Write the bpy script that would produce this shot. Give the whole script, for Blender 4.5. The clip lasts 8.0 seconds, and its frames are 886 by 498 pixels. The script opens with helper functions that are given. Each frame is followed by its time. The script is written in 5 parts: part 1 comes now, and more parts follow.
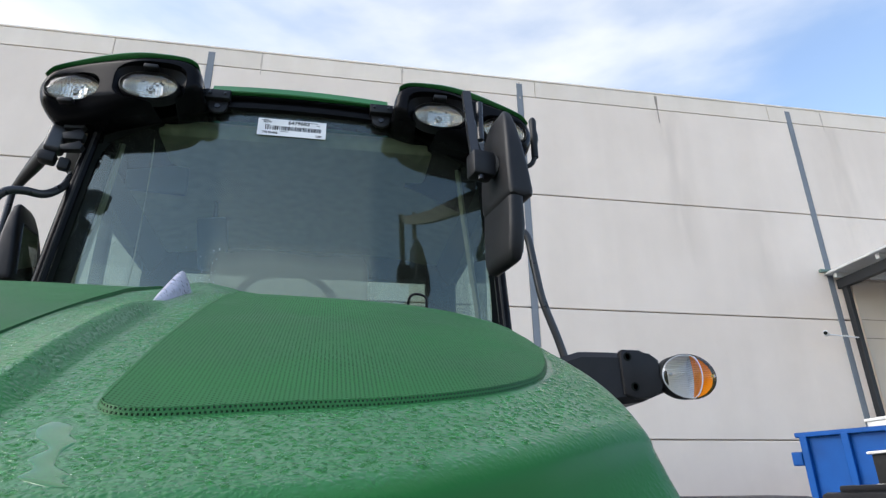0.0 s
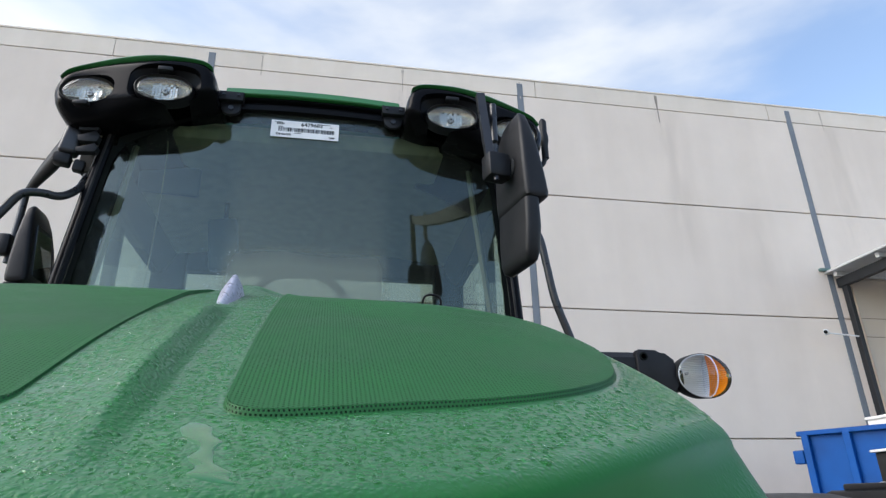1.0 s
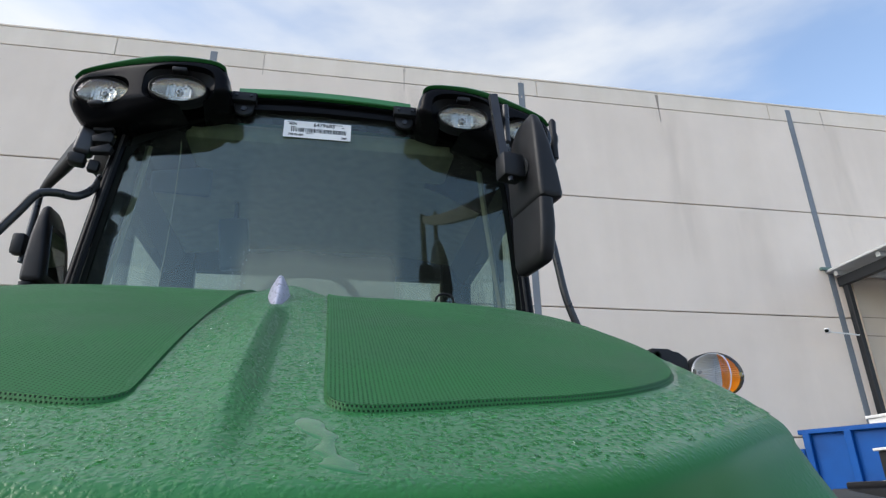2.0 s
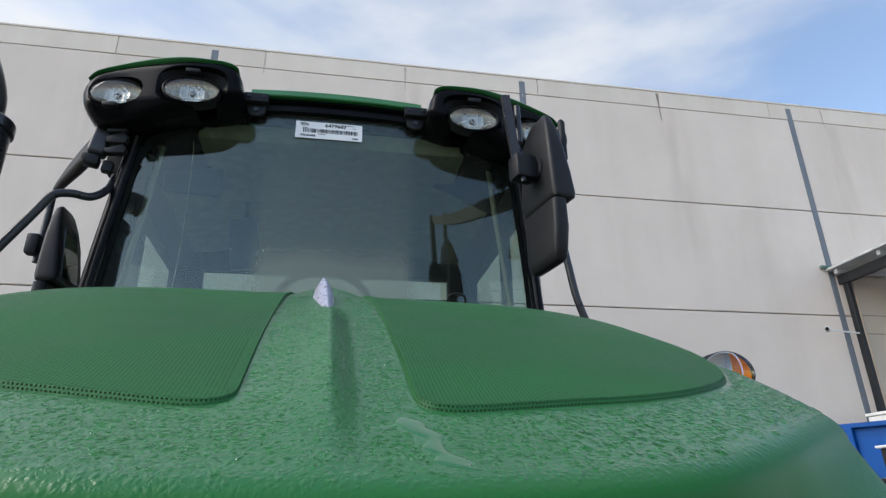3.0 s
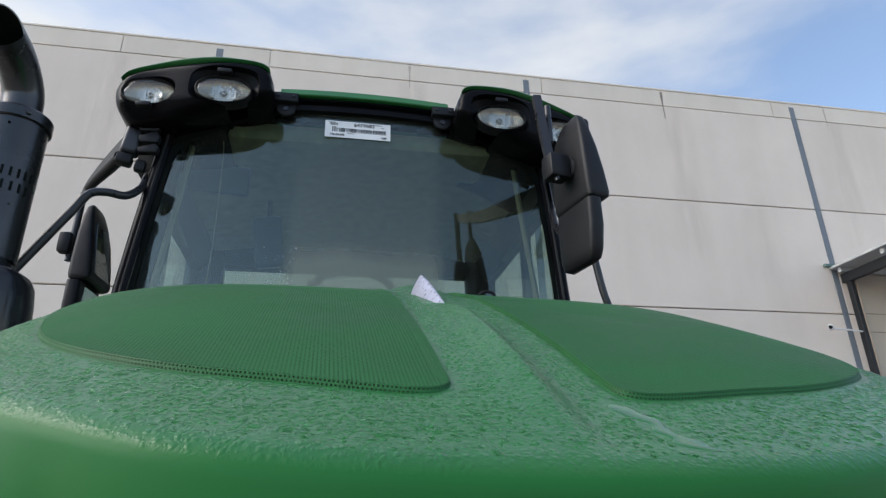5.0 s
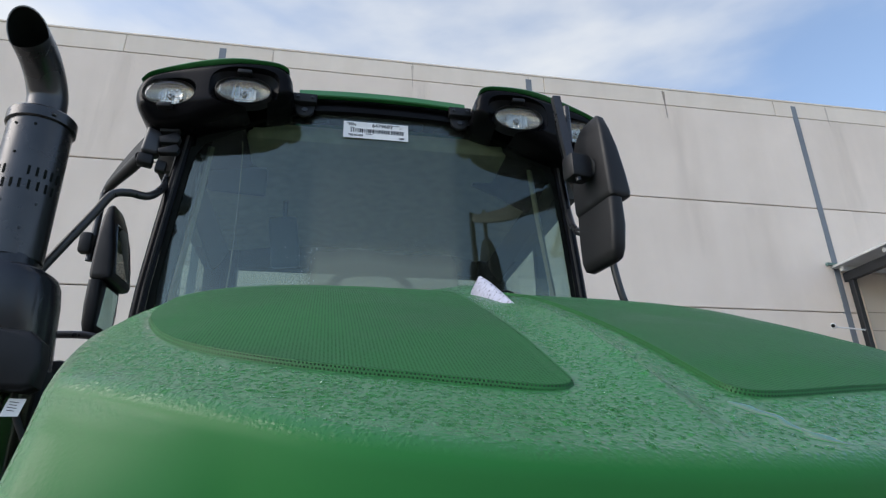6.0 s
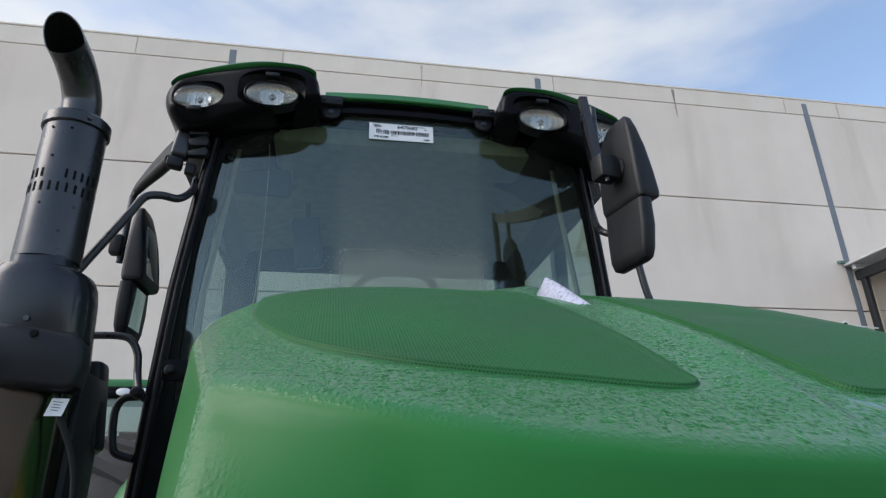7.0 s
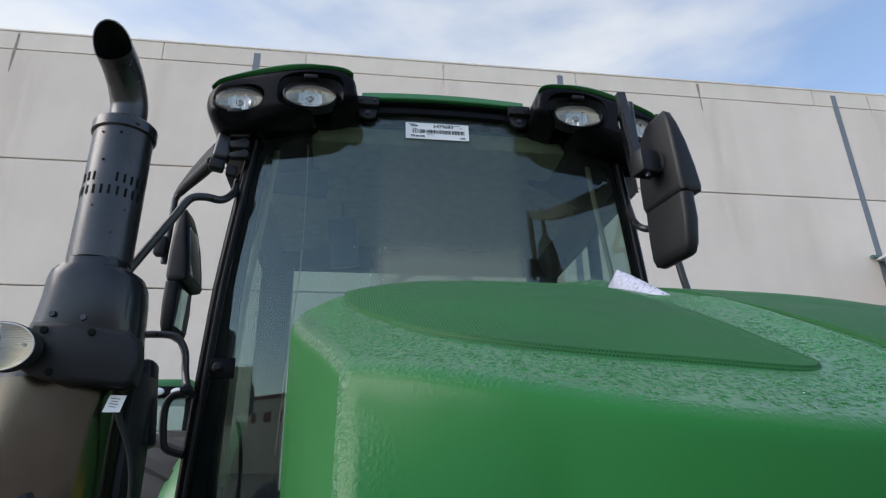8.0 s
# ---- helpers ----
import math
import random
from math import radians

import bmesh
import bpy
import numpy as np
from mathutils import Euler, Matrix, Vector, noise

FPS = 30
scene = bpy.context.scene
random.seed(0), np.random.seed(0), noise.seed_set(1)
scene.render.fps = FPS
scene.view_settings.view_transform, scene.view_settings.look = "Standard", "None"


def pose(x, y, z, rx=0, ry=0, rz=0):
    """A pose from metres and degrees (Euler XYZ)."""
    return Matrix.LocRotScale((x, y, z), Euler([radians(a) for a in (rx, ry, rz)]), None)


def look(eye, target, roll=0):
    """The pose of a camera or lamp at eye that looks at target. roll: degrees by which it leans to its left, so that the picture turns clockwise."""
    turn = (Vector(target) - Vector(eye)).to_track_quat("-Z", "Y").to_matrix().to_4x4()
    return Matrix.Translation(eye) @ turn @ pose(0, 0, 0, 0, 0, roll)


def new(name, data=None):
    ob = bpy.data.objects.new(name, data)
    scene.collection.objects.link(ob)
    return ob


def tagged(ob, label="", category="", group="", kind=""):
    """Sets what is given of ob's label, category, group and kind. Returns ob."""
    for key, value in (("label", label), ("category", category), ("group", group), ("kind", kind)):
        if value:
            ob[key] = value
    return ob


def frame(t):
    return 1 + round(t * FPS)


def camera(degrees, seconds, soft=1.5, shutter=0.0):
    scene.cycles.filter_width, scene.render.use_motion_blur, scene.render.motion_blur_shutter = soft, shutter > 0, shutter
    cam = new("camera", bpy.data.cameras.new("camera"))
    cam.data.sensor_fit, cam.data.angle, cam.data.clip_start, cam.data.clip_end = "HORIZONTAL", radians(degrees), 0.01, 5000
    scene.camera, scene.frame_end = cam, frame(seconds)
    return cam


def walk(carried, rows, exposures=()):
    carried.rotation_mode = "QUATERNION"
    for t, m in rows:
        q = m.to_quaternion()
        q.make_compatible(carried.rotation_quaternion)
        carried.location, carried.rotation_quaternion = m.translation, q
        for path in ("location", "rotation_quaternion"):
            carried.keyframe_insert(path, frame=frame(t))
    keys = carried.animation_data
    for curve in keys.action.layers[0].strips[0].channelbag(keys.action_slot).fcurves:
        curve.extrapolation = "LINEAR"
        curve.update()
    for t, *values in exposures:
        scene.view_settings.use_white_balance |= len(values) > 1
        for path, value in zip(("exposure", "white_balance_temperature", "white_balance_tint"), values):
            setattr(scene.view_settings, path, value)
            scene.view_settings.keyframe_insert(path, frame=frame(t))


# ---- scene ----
cam = camera(70.8, 8.0, 1.3)
PATH = [
    (0, (0.176, 0.108, 1.475), (0.514, 1.928, 2.233), -0.8),
    (0.5, (0.148, 0.104, 1.475), (0.489, 1.923, 2.232), -0.9),
    (1, (0.115, 0.103, 1.474), (0.458, 1.922, 2.231), -1.0),
    (1.5, (0.088, 0.1, 1.472), (0.432, 1.92, 2.228), -1.0),
    (3, (0.008, 0.084, 1.47), (0.357, 1.906, 2.219), -1.1),
    (3.5, (-0.019, 0.081, 1.468), (0.331, 1.903, 2.215), -1.1),
    (4, (-0.052, 0.084, 1.465), (0.299, 1.905, 2.212), -1.1),
    (4.5, (-0.082, 0.085, 1.464), (0.269, 1.907, 2.21), -1.1),
    (6, (-0.196, 0.082, 1.461), (0.157, 1.905, 2.202), -1.2),
    (6.5, (-0.237, 0.077, 1.46), (0.112, 1.902, 2.201), -1.2),
    (7, (-0.28, 0.077, 1.459), (0.053, 1.905, 2.199), -1.2),
    (7.5, (-0.317, 0.076, 1.451), (-0.011, 1.909, 2.191), -1.2),
    (8, (-0.352, 0.075, 1.448), (-0.085, 1.914, 2.187), -1.1),
]
walk(cam, [(t, look(eye, target, roll)) for t, eye, target, roll in PATH], [(0.0, 1.19), (1.5, 1.04), (3.0, 0.89), (5.5, 0.83), (8.0, 0.85)])

# ---- light ----
SUN_ELEVATION, SUN_ROTATION = 38.0, 260.0
world = bpy.data.worlds.new("sky")
scene.world = world
world.use_nodes = True
wn, wl = world.node_tree.nodes, world.node_tree.links
wn.clear()
w_out, w_bg = wn.new("ShaderNodeOutputWorld"), wn.new("ShaderNodeBackground")
sky = wn.new("ShaderNodeTexSky")
sky.sky_type, sky.sun_disc = "NISHITA", False
sky.ozone_density = 0.6
sky.sun_elevation, sky.sun_rotation = radians(SUN_ELEVATION), radians(SUN_ROTATION)
w_tc, w_map = wn.new("ShaderNodeTexCoord"), wn.new("ShaderNodeMapping")
w_map.inputs["Rotation"].default_value = (0.0, 0.0, radians(14))
w_map.inputs["Scale"].default_value = (0.9, 1.0, 2.6)
w_map.inputs["Location"].default_value = (1.63, 0.1, 0.25)
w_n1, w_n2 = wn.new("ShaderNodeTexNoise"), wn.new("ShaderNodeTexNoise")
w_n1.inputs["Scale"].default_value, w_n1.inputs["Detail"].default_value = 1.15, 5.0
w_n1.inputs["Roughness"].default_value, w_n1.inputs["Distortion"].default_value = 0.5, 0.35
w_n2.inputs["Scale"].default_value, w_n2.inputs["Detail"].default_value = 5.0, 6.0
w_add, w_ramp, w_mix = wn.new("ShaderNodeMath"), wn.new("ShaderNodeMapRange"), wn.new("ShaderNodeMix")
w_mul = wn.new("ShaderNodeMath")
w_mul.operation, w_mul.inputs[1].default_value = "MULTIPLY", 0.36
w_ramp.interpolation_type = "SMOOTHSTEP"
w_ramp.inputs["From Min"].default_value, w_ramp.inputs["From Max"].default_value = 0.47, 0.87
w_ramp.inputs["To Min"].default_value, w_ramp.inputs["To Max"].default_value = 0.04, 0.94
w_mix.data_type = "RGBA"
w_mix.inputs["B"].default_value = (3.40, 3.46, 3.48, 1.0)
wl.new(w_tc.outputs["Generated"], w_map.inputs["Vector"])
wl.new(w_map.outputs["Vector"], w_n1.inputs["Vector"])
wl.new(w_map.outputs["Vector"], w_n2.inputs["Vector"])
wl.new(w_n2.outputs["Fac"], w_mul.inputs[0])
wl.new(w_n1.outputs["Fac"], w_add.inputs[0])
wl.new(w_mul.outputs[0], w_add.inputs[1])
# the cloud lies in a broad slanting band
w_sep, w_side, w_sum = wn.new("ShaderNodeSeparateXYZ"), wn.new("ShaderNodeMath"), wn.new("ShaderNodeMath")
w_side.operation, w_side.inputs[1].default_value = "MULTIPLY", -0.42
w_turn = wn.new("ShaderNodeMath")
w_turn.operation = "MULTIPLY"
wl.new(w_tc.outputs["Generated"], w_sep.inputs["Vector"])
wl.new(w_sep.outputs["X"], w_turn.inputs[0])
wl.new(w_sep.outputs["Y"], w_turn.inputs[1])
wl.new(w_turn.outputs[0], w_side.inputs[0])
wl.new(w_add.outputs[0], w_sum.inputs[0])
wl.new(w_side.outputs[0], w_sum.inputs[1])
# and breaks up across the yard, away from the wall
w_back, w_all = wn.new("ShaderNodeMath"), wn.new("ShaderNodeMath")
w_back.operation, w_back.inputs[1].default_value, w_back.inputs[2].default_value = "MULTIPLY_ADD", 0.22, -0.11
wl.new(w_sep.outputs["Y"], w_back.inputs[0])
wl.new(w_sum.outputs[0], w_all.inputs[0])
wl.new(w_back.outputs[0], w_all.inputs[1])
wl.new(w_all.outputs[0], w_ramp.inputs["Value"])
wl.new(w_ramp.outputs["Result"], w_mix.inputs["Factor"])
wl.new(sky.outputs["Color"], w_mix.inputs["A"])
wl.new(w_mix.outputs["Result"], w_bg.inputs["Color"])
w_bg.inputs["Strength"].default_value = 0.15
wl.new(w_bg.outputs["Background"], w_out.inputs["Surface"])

sun = new("sun", bpy.data.lights.new("sun", "SUN"))
sun.data.energy, sun.data.angle, sun.data.color = 1.0, radians(40), (1.0, 0.955, 0.90)
sun.matrix_world = look((-12.21, -0.15, 10.19), (0.0, 2.0, 0.5))


# ---- materials ----
def material(name):
    m = bpy.data.materials.new(name)
    m.use_nodes = True
    return m, m.node_tree.nodes, m.node_tree.links, m.node_tree.nodes["Principled BSDF"]


def noise_tex(n, l, scale, detail=4.0, rough=0.55, stretch=(1, 1, 1), coords="Object"):
    tc, mp, tx = n.new("ShaderNodeTexCoord"), n.new("ShaderNodeMapping"), n.new("ShaderNodeTexNoise")
    mp.inputs["Scale"].default_value = stretch
    tx.inputs["Scale"].default_value, tx.inputs["Detail"].default_value = scale, detail
    tx.inputs["Roughness"].default_value = rough
    l.new(tc.outputs[coords], mp.inputs["Vector"])
    l.new(mp.outputs["Vector"], tx.inputs["Vector"])
    return tx


def ramp(n, l, source, stops):
    r = n.new("ShaderNodeValToRGB")
    while len(r.color_ramp.elements) < len(stops):
        r.color_ramp.elements.new(0.5)
    for e, (p, c) in zip(r.color_ramp.elements, stops):
        e.position, e.color = p, (*c, 1.0)
    l.new(source, r.inputs["Fac"])
    return r


def span(n, l, source, a, b, lo, hi):
    r = n.new("ShaderNodeMapRange")
    for key, v in (("From Min", a), ("From Max", b), ("To Min", lo), ("To Max", hi)):
        r.inputs[key].default_value = v
    l.new(source, r.inputs["Value"])
    return r


def bump(n, l, source, strength, distance, bsdf, under=None):
    b = n.new("ShaderNodeBump")
    b.inputs["Strength"].default_value, b.inputs["Distance"].default_value = strength, distance
    l.new(source, b.inputs["Height"])
    if under:
        l.new(under.outputs["Normal"], b.inputs["Normal"])
    l.new(b.outputs["Normal"], bsdf.inputs["Normal"])
    return b


def plain(name, colour, rough=0.5, metal=0.0, vary=0.25, scale=14.0, relief=0.15, fine=220.0, coat=0.0, spec=0.5):
    """A worn surface: two scales of colour and gloss, and a fine relief."""
    m, n, l, b = material(name)
    big, small = noise_tex(n, l, scale), noise_tex(n, l, fine, 2.0)
    dark = tuple(c * (1 - vary) for c in colour)
    light = tuple(min(1, c * (1 + vary)) for c in colour)
    r = ramp(n, l, big.outputs["Fac"], ((0.3, dark), (0.7, light)))
    l.new(r.outputs["Color"], b.inputs["Base Color"])
    l.new(span(n, l, big.outputs["Fac"], 0.3, 0.7, rough * 0.85, min(1, rough * 1.15)).outputs["Result"], b.inputs["Roughness"])
    b.inputs["Metallic"].default_value, b.inputs["Coat Weight"].default_value = metal, coat
    b.inputs["Specular IOR Level"].default_value = spec
    if relief:
        bump(n, l, small.outputs["Fac"], relief, 0.0006, b)
    return m


GREEN = (0.0205, 0.142, 0.033)


def wet_paint(name):
    """Green paint under a dense film of rain drops; the steep faces have shed most of them."""
    m, n, l, b = material(name)
    b.inputs["Specular IOR Level"].default_value = 0.25
    b.inputs["Roughness"].default_value = 0.38
    b.inputs["Coat IOR"].default_value = 1.42
    big = noise_tex(n, l, 3.0, 3.0)
    r = ramp(n, l, big.outputs["Fac"], ((0.3, tuple(c * 0.92 for c in GREEN)), (0.7, tuple(c * 1.08 for c in GREEN))))
    l.new(r.outputs["Color"], b.inputs["Base Color"])
    tc, warp, mixv = n.new("ShaderNodeTexCoord"), noise_tex(n, l, 70.0, 3.0), n.new("ShaderNodeMix")
    mixv.data_type = "VECTOR"
    mixv.inputs["Factor"].default_value = 0.007
    l.new(tc.outputs["Object"], mixv.inputs["A"])
    l.new(warp.outputs["Color"], mixv.inputs["B"])
    domes = []
    for scale, wide, tall in ((260.0, 0.72, 1.0), (470.0, 0.6, 0.5)):
        cells = n.new("ShaderNodeTexVoronoi")
        cells.inputs["Scale"].default_value = scale
        l.new(mixv.outputs["Result"], cells.inputs["Vector"])
        dome = span(n, l, cells.outputs["Distance"], 0.0, wide, tall, 0.0)
        dome.interpolation_type = "SMOOTHERSTEP"
        domes.append(dome)
    most, patch, area = n.new("ShaderNodeMath"), noise_tex(n, l, 22.0, 4.0, 0.6), n.new("ShaderNodeMath")
    most.operation, area.operation = "MAXIMUM", "MULTIPLY"
    l.new(domes[0].outputs["Result"], most.inputs[0])
    l.new(domes[1].outputs["Result"], most.inputs[1])
    cover = span(n, l, patch.outputs["Fac"], 0.35, 0.6, 0.7, 1.0)
    l.new(most.outputs[0], area.inputs[0])
    l.new(cover.outputs["Result"], area.inputs[1])
    geo, sep = n.new("ShaderNodeNewGeometry"), n.new("ShaderNodeSeparateXYZ")
    l.new(geo.outputs["Normal"], sep.inputs["Vector"])
    flat = span(n, l, sep.outputs["Z"], 0.30, 0.78, 0.01, 0.45)
    wet = n.new("ShaderNodeMath")
    wet.operation = "MULTIPLY_ADD"
    # a bead of water clings to the upright corner edges
    across, rise, bead_edge = n.new("ShaderNodeMath"), n.new("ShaderNodeMath"), n.new("ShaderNodeMath")
    across.operation, rise.operation, bead_edge.operation, bead_edge.inputs[1].default_value = "ABSOLUTE", "MULTIPLY", "ADD", 0.02
    l.new(sep.outputs["X"], across.inputs[0])
    l.new(span(n, l, across.outputs[0], 0.45, 0.76, 0.0, 1.0).outputs["Result"], rise.inputs[0])
    l.new(span(n, l, across.outputs[0], 0.90, 0.80, 0.0, 1.0).outputs["Result"], rise.inputs[1])
    l.new(rise.outputs[0], bead_edge.inputs[0])
    l.new(bead_edge.outputs[0], wet.inputs[2])
    pools = noise_tex(n, l, 120.0, 3.0, 0.6, (1.0, 0.6, 1.0))
    film = span(n, l, pools.outputs["Fac"], 0.36, 0.56, 0.55, 1.0)
    l.new(film.outputs["Result"], wet.inputs[0])
    shed = n.new("ShaderNodeMath")
    shed.operation = "MULTIPLY"
    l.new(span(n, l, sep.outputs["Z"], 0.40, 0.84, 0.0, 1.0).outputs["Result"], shed.inputs[0])
    l.new(span(n, l, sep.outputs["X"], 0.16, 0.34, 1.0, 0.12).outputs["Result"], shed.inputs[1])
    l.new(shed.outputs[0], wet.inputs[1])
    l.new(wet.outputs[0], b.inputs["Coat Weight"])
    l.new(span(n, l, sep.outputs["Z"], 0.42, 0.64, 0.11, 0.25).outputs["Result"], b.inputs["Specular IOR Level"])
    bm_ = bump(n, l, area.outputs[0], 0.6, 0.0012, b)
    rough_bead = n.new("ShaderNodeMath")
    rough_bead.operation, rough_bead.inputs[1].default_value = "MULTIPLY_ADD", 1.5
    l.new(rise.outputs[0], rough_bead.inputs[0])
    l.new(flat.outputs["Result"], rough_bead.inputs[2])
    l.new(rough_bead.outputs[0], bm_.inputs["Strength"])
    l.new(bm_.outputs["Normal"], b.inputs["Coat Normal"])
    soft = n.new("ShaderNodeBump")
    soft.inputs["Strength"].default_value, soft.inputs["Distance"].default_value = 0.25, 0.001
    l.new(area.outputs[0], soft.inputs["Height"])
    l.new(span(n, l, sep.outputs["Z"], 0.30, 0.78, 0.015, 0.5).outputs["Result"], soft.inputs["Strength"])
    l.new(soft.outputs["Normal"], b.inputs["Normal"])
    dull = n.new("ShaderNodeMath")
    dull.operation, dull.inputs[1].default_value = "MULTIPLY_ADD", 0.10
    l.new(rise.outputs[0], dull.inputs[0])
    l.new(span(n, l, area.outputs[0], 0.1, 0.6, 0.22, 0.06).outputs["Result"], dull.inputs[2])
    l.new(dull.outputs[0], b.inputs["Coat Roughness"])
    return m


def glass(name, tint, gloss=1.0, film=0.0, base=0.045, shine=(1, 1, 1)):
    m, n, l, b = material(name)
    n.remove(b)
    out = n["Material Output"]
    clear, shiny, mix, fr = n.new("ShaderNodeBsdfTransparent"), n.new("ShaderNodeBsdfGlossy"), n.new("ShaderNodeMixShader"), n.new("ShaderNodeLayerWeight")
    clear.inputs["Color"].default_value = (*tint, 1)
    shiny.inputs["Roughness"].default_value = 0.015
    shiny.inputs["Color"].default_value = (*shine, 1)
    fr.inputs["Blend"].default_value = 0.5
    fifth, g = n.new("ShaderNodeMath"), n.new("ShaderNodeMath")
    fifth.operation, fifth.inputs[1].default_value = "POWER", 5.0
    g.operation, g.inputs[1].default_value, g.inputs[2].default_value = "MULTIPLY_ADD", 0.90 * gloss, base * gloss
    l.new(fr.outputs["Facing"], fifth.inputs[0])
    l.new(fifth.outputs[0], g.inputs[0])
    l.new(g.outputs[0], mix.inputs["Fac"])
    l.new(clear.outputs[0], mix.inputs[1])
    l.new(shiny.outputs[0], mix.inputs[2])
    if film:
        dust, over, cloud = n.new("ShaderNodeBsdfDiffuse"), n.new("ShaderNodeMixShader"), noise_tex(n, l, 2.2, 5.0)
        dust.inputs["Color"].default_value = (0.27, 0.30, 0.25, 1)
        # breath-like haze on the middle of the pane, thickest at its foot
        tc, sep = n.new("ShaderNodeTexCoord"), n.new("ShaderNodeSeparateXYZ")
        l.new(tc.outputs["Object"], sep.inputs["Vector"])
        wave = noise_tex(n, l, 4.0, 3.0)
        off, aside, sag = n.new("ShaderNodeMath"), n.new("ShaderNodeMath"), n.new("ShaderNodeMath")
        off.operation, off.inputs[1].default_value, aside.operation = "SUBTRACT", 0.015, "ABSOLUTE"
        l.new(sep.outputs["X"], off.inputs[0])
        l.new(off.outputs[0], aside.inputs[0])
        inside = span(n, l, aside.outputs[0], 0.255, 0.335, 1.0, 0.0)
        inside.interpolation_type = "SMOOTHSTEP"
        sag.operation, sag.inputs[1].default_value = "MULTIPLY_ADD", 0.10
        l.new(wave.outputs["Fac"], sag.inputs[0])
        l.new(sep.outputs["Z"], sag.inputs[2])
        body = span(n, l, sag.outputs[0], 3.0, 2.42, 0.05, 0.17)
        foot = span(n, l, sag.outputs[0], 2.46, 2.36, 0.0, 0.40)
        hem = span(n, l, sag.outputs[0], 2.16, 2.22, 0.0, 1.0)
        sums = [n.new("ShaderNodeMath") for k in range(4)]
        for q, op in zip(sums, ("ADD", "MULTIPLY", "MULTIPLY", "ADD")):
            q.operation = op
        l.new(body.outputs["Result"], sums[0].inputs[0])
        l.new(foot.outputs["Result"], sums[0].inputs[1])
        l.new(sums[0].outputs[0], sums[1].inputs[0])
        l.new(inside.outputs["Result"], sums[1].inputs[1])
        l.new(sums[1].outputs[0], sums[2].inputs[0])
        l.new(hem.outputs["Result"], sums[2].inputs[1])
        l.new(sums[2].outputs[0], sums[3].inputs[0])
        side = span(n, l, sep.outputs["X"], -0.34, -0.42, 1.0, 0.75)
        veil = n.new("ShaderNodeMath")
        veil.operation = "MULTIPLY"
        l.new(span(n, l, cloud.outputs["Fac"], 0.3, 0.7, film * 0.7, film * 1.3).outputs["Result"], veil.inputs[0])
        l.new(side.outputs["Result"], veil.inputs[1])
        l.new(veil.outputs[0], sums[3].inputs[1])
        l.new(sums[3].outputs[0], over.inputs["Fac"])
        l.new(mix.outputs[0], over.inputs[1])
        l.new(dust.outputs[0], over.inputs[2])
        mix = over
    l.new(mix.outputs[0], out.inputs["Surface"])
    return m


def fluted_chrome(name, scale):
    """Bright reflector with upright flutes."""
    m, n, l, b = material(name)
    b.inputs["Base Color"].default_value, b.inputs["Metallic"].default_value = (0.60, 0.555, 0.46, 1), 0.94
    b.inputs["Roughness"].default_value = 0.13
    tc, wv = n.new("ShaderNodeTexCoord"), n.new("ShaderNodeTexWave")
    wv.inputs["Scale"].default_value, wv.inputs["Distortion"].default_value = scale, 0.4
    l.new(tc.outputs["Object"], wv.inputs["Vector"])
    bump(n, l, wv.outputs["Fac"], 1.0, 0.005, b)
    return m


def ribbed(name, colour, scale, metal=0.0):
    """Moulded reflector with level ribs."""
    m, n, l, b = material(name)
    b.inputs["Base Color"].default_value, b.inputs["Metallic"].default_value = (*colour, 1), metal
    b.inputs["Roughness"].default_value = 0.28
    tc, wv = n.new("ShaderNodeTexCoord"), n.new("ShaderNodeTexWave")
    wv.bands_direction = "Z"
    wv.inputs["Scale"].default_value, wv.inputs["Distortion"].default_value = scale, 0.3
    l.new(tc.outputs["Object"], wv.inputs["Vector"])
    bump(n, l, wv.outputs["Fac"], 0.7, 0.002, b)
    return m


def faint_stain(name, colour, most):
    """A thin wash of dirt, uneven and see-through, that dies out at its edges."""
    m, n, l, b = material(name)
    b.inputs["Base Color"].default_value, b.inputs["Roughness"].default_value = (*colour, 1), 0.9
    tx = noise_tex(n, l, 1.6, 5.0, 0.6, (2.2, 1, 0.22))
    tc, sep = n.new("ShaderNodeTexCoord"), n.new("ShaderNodeSeparateXYZ")
    l.new(tc.outputs["Generated"], sep.inputs["Vector"])
    fade = span(n, l, tx.outputs["Fac"], 0.36, 0.72, 0.0, most).outputs["Result"]
    for axis, a, b_, lo, hi in (("X", 0.0, 0.45, 0.0, 1.0), ("X", 1.0, 0.55, 0.0, 1.0), ("Z", 0.0, 0.5, 0.0, 1.0)):
        k, q = span(n, l, sep.outputs[axis], a, b_, lo, hi), n.new("ShaderNodeMath")
        k.interpolation_type, q.operation = "SMOOTHSTEP", "MULTIPLY"
        l.new(fade, q.inputs[0])
        l.new(k.outputs["Result"], q.inputs[1])
        fade = q.outputs[0]
    l.new(fade, b.inputs["Alpha"])
    return m


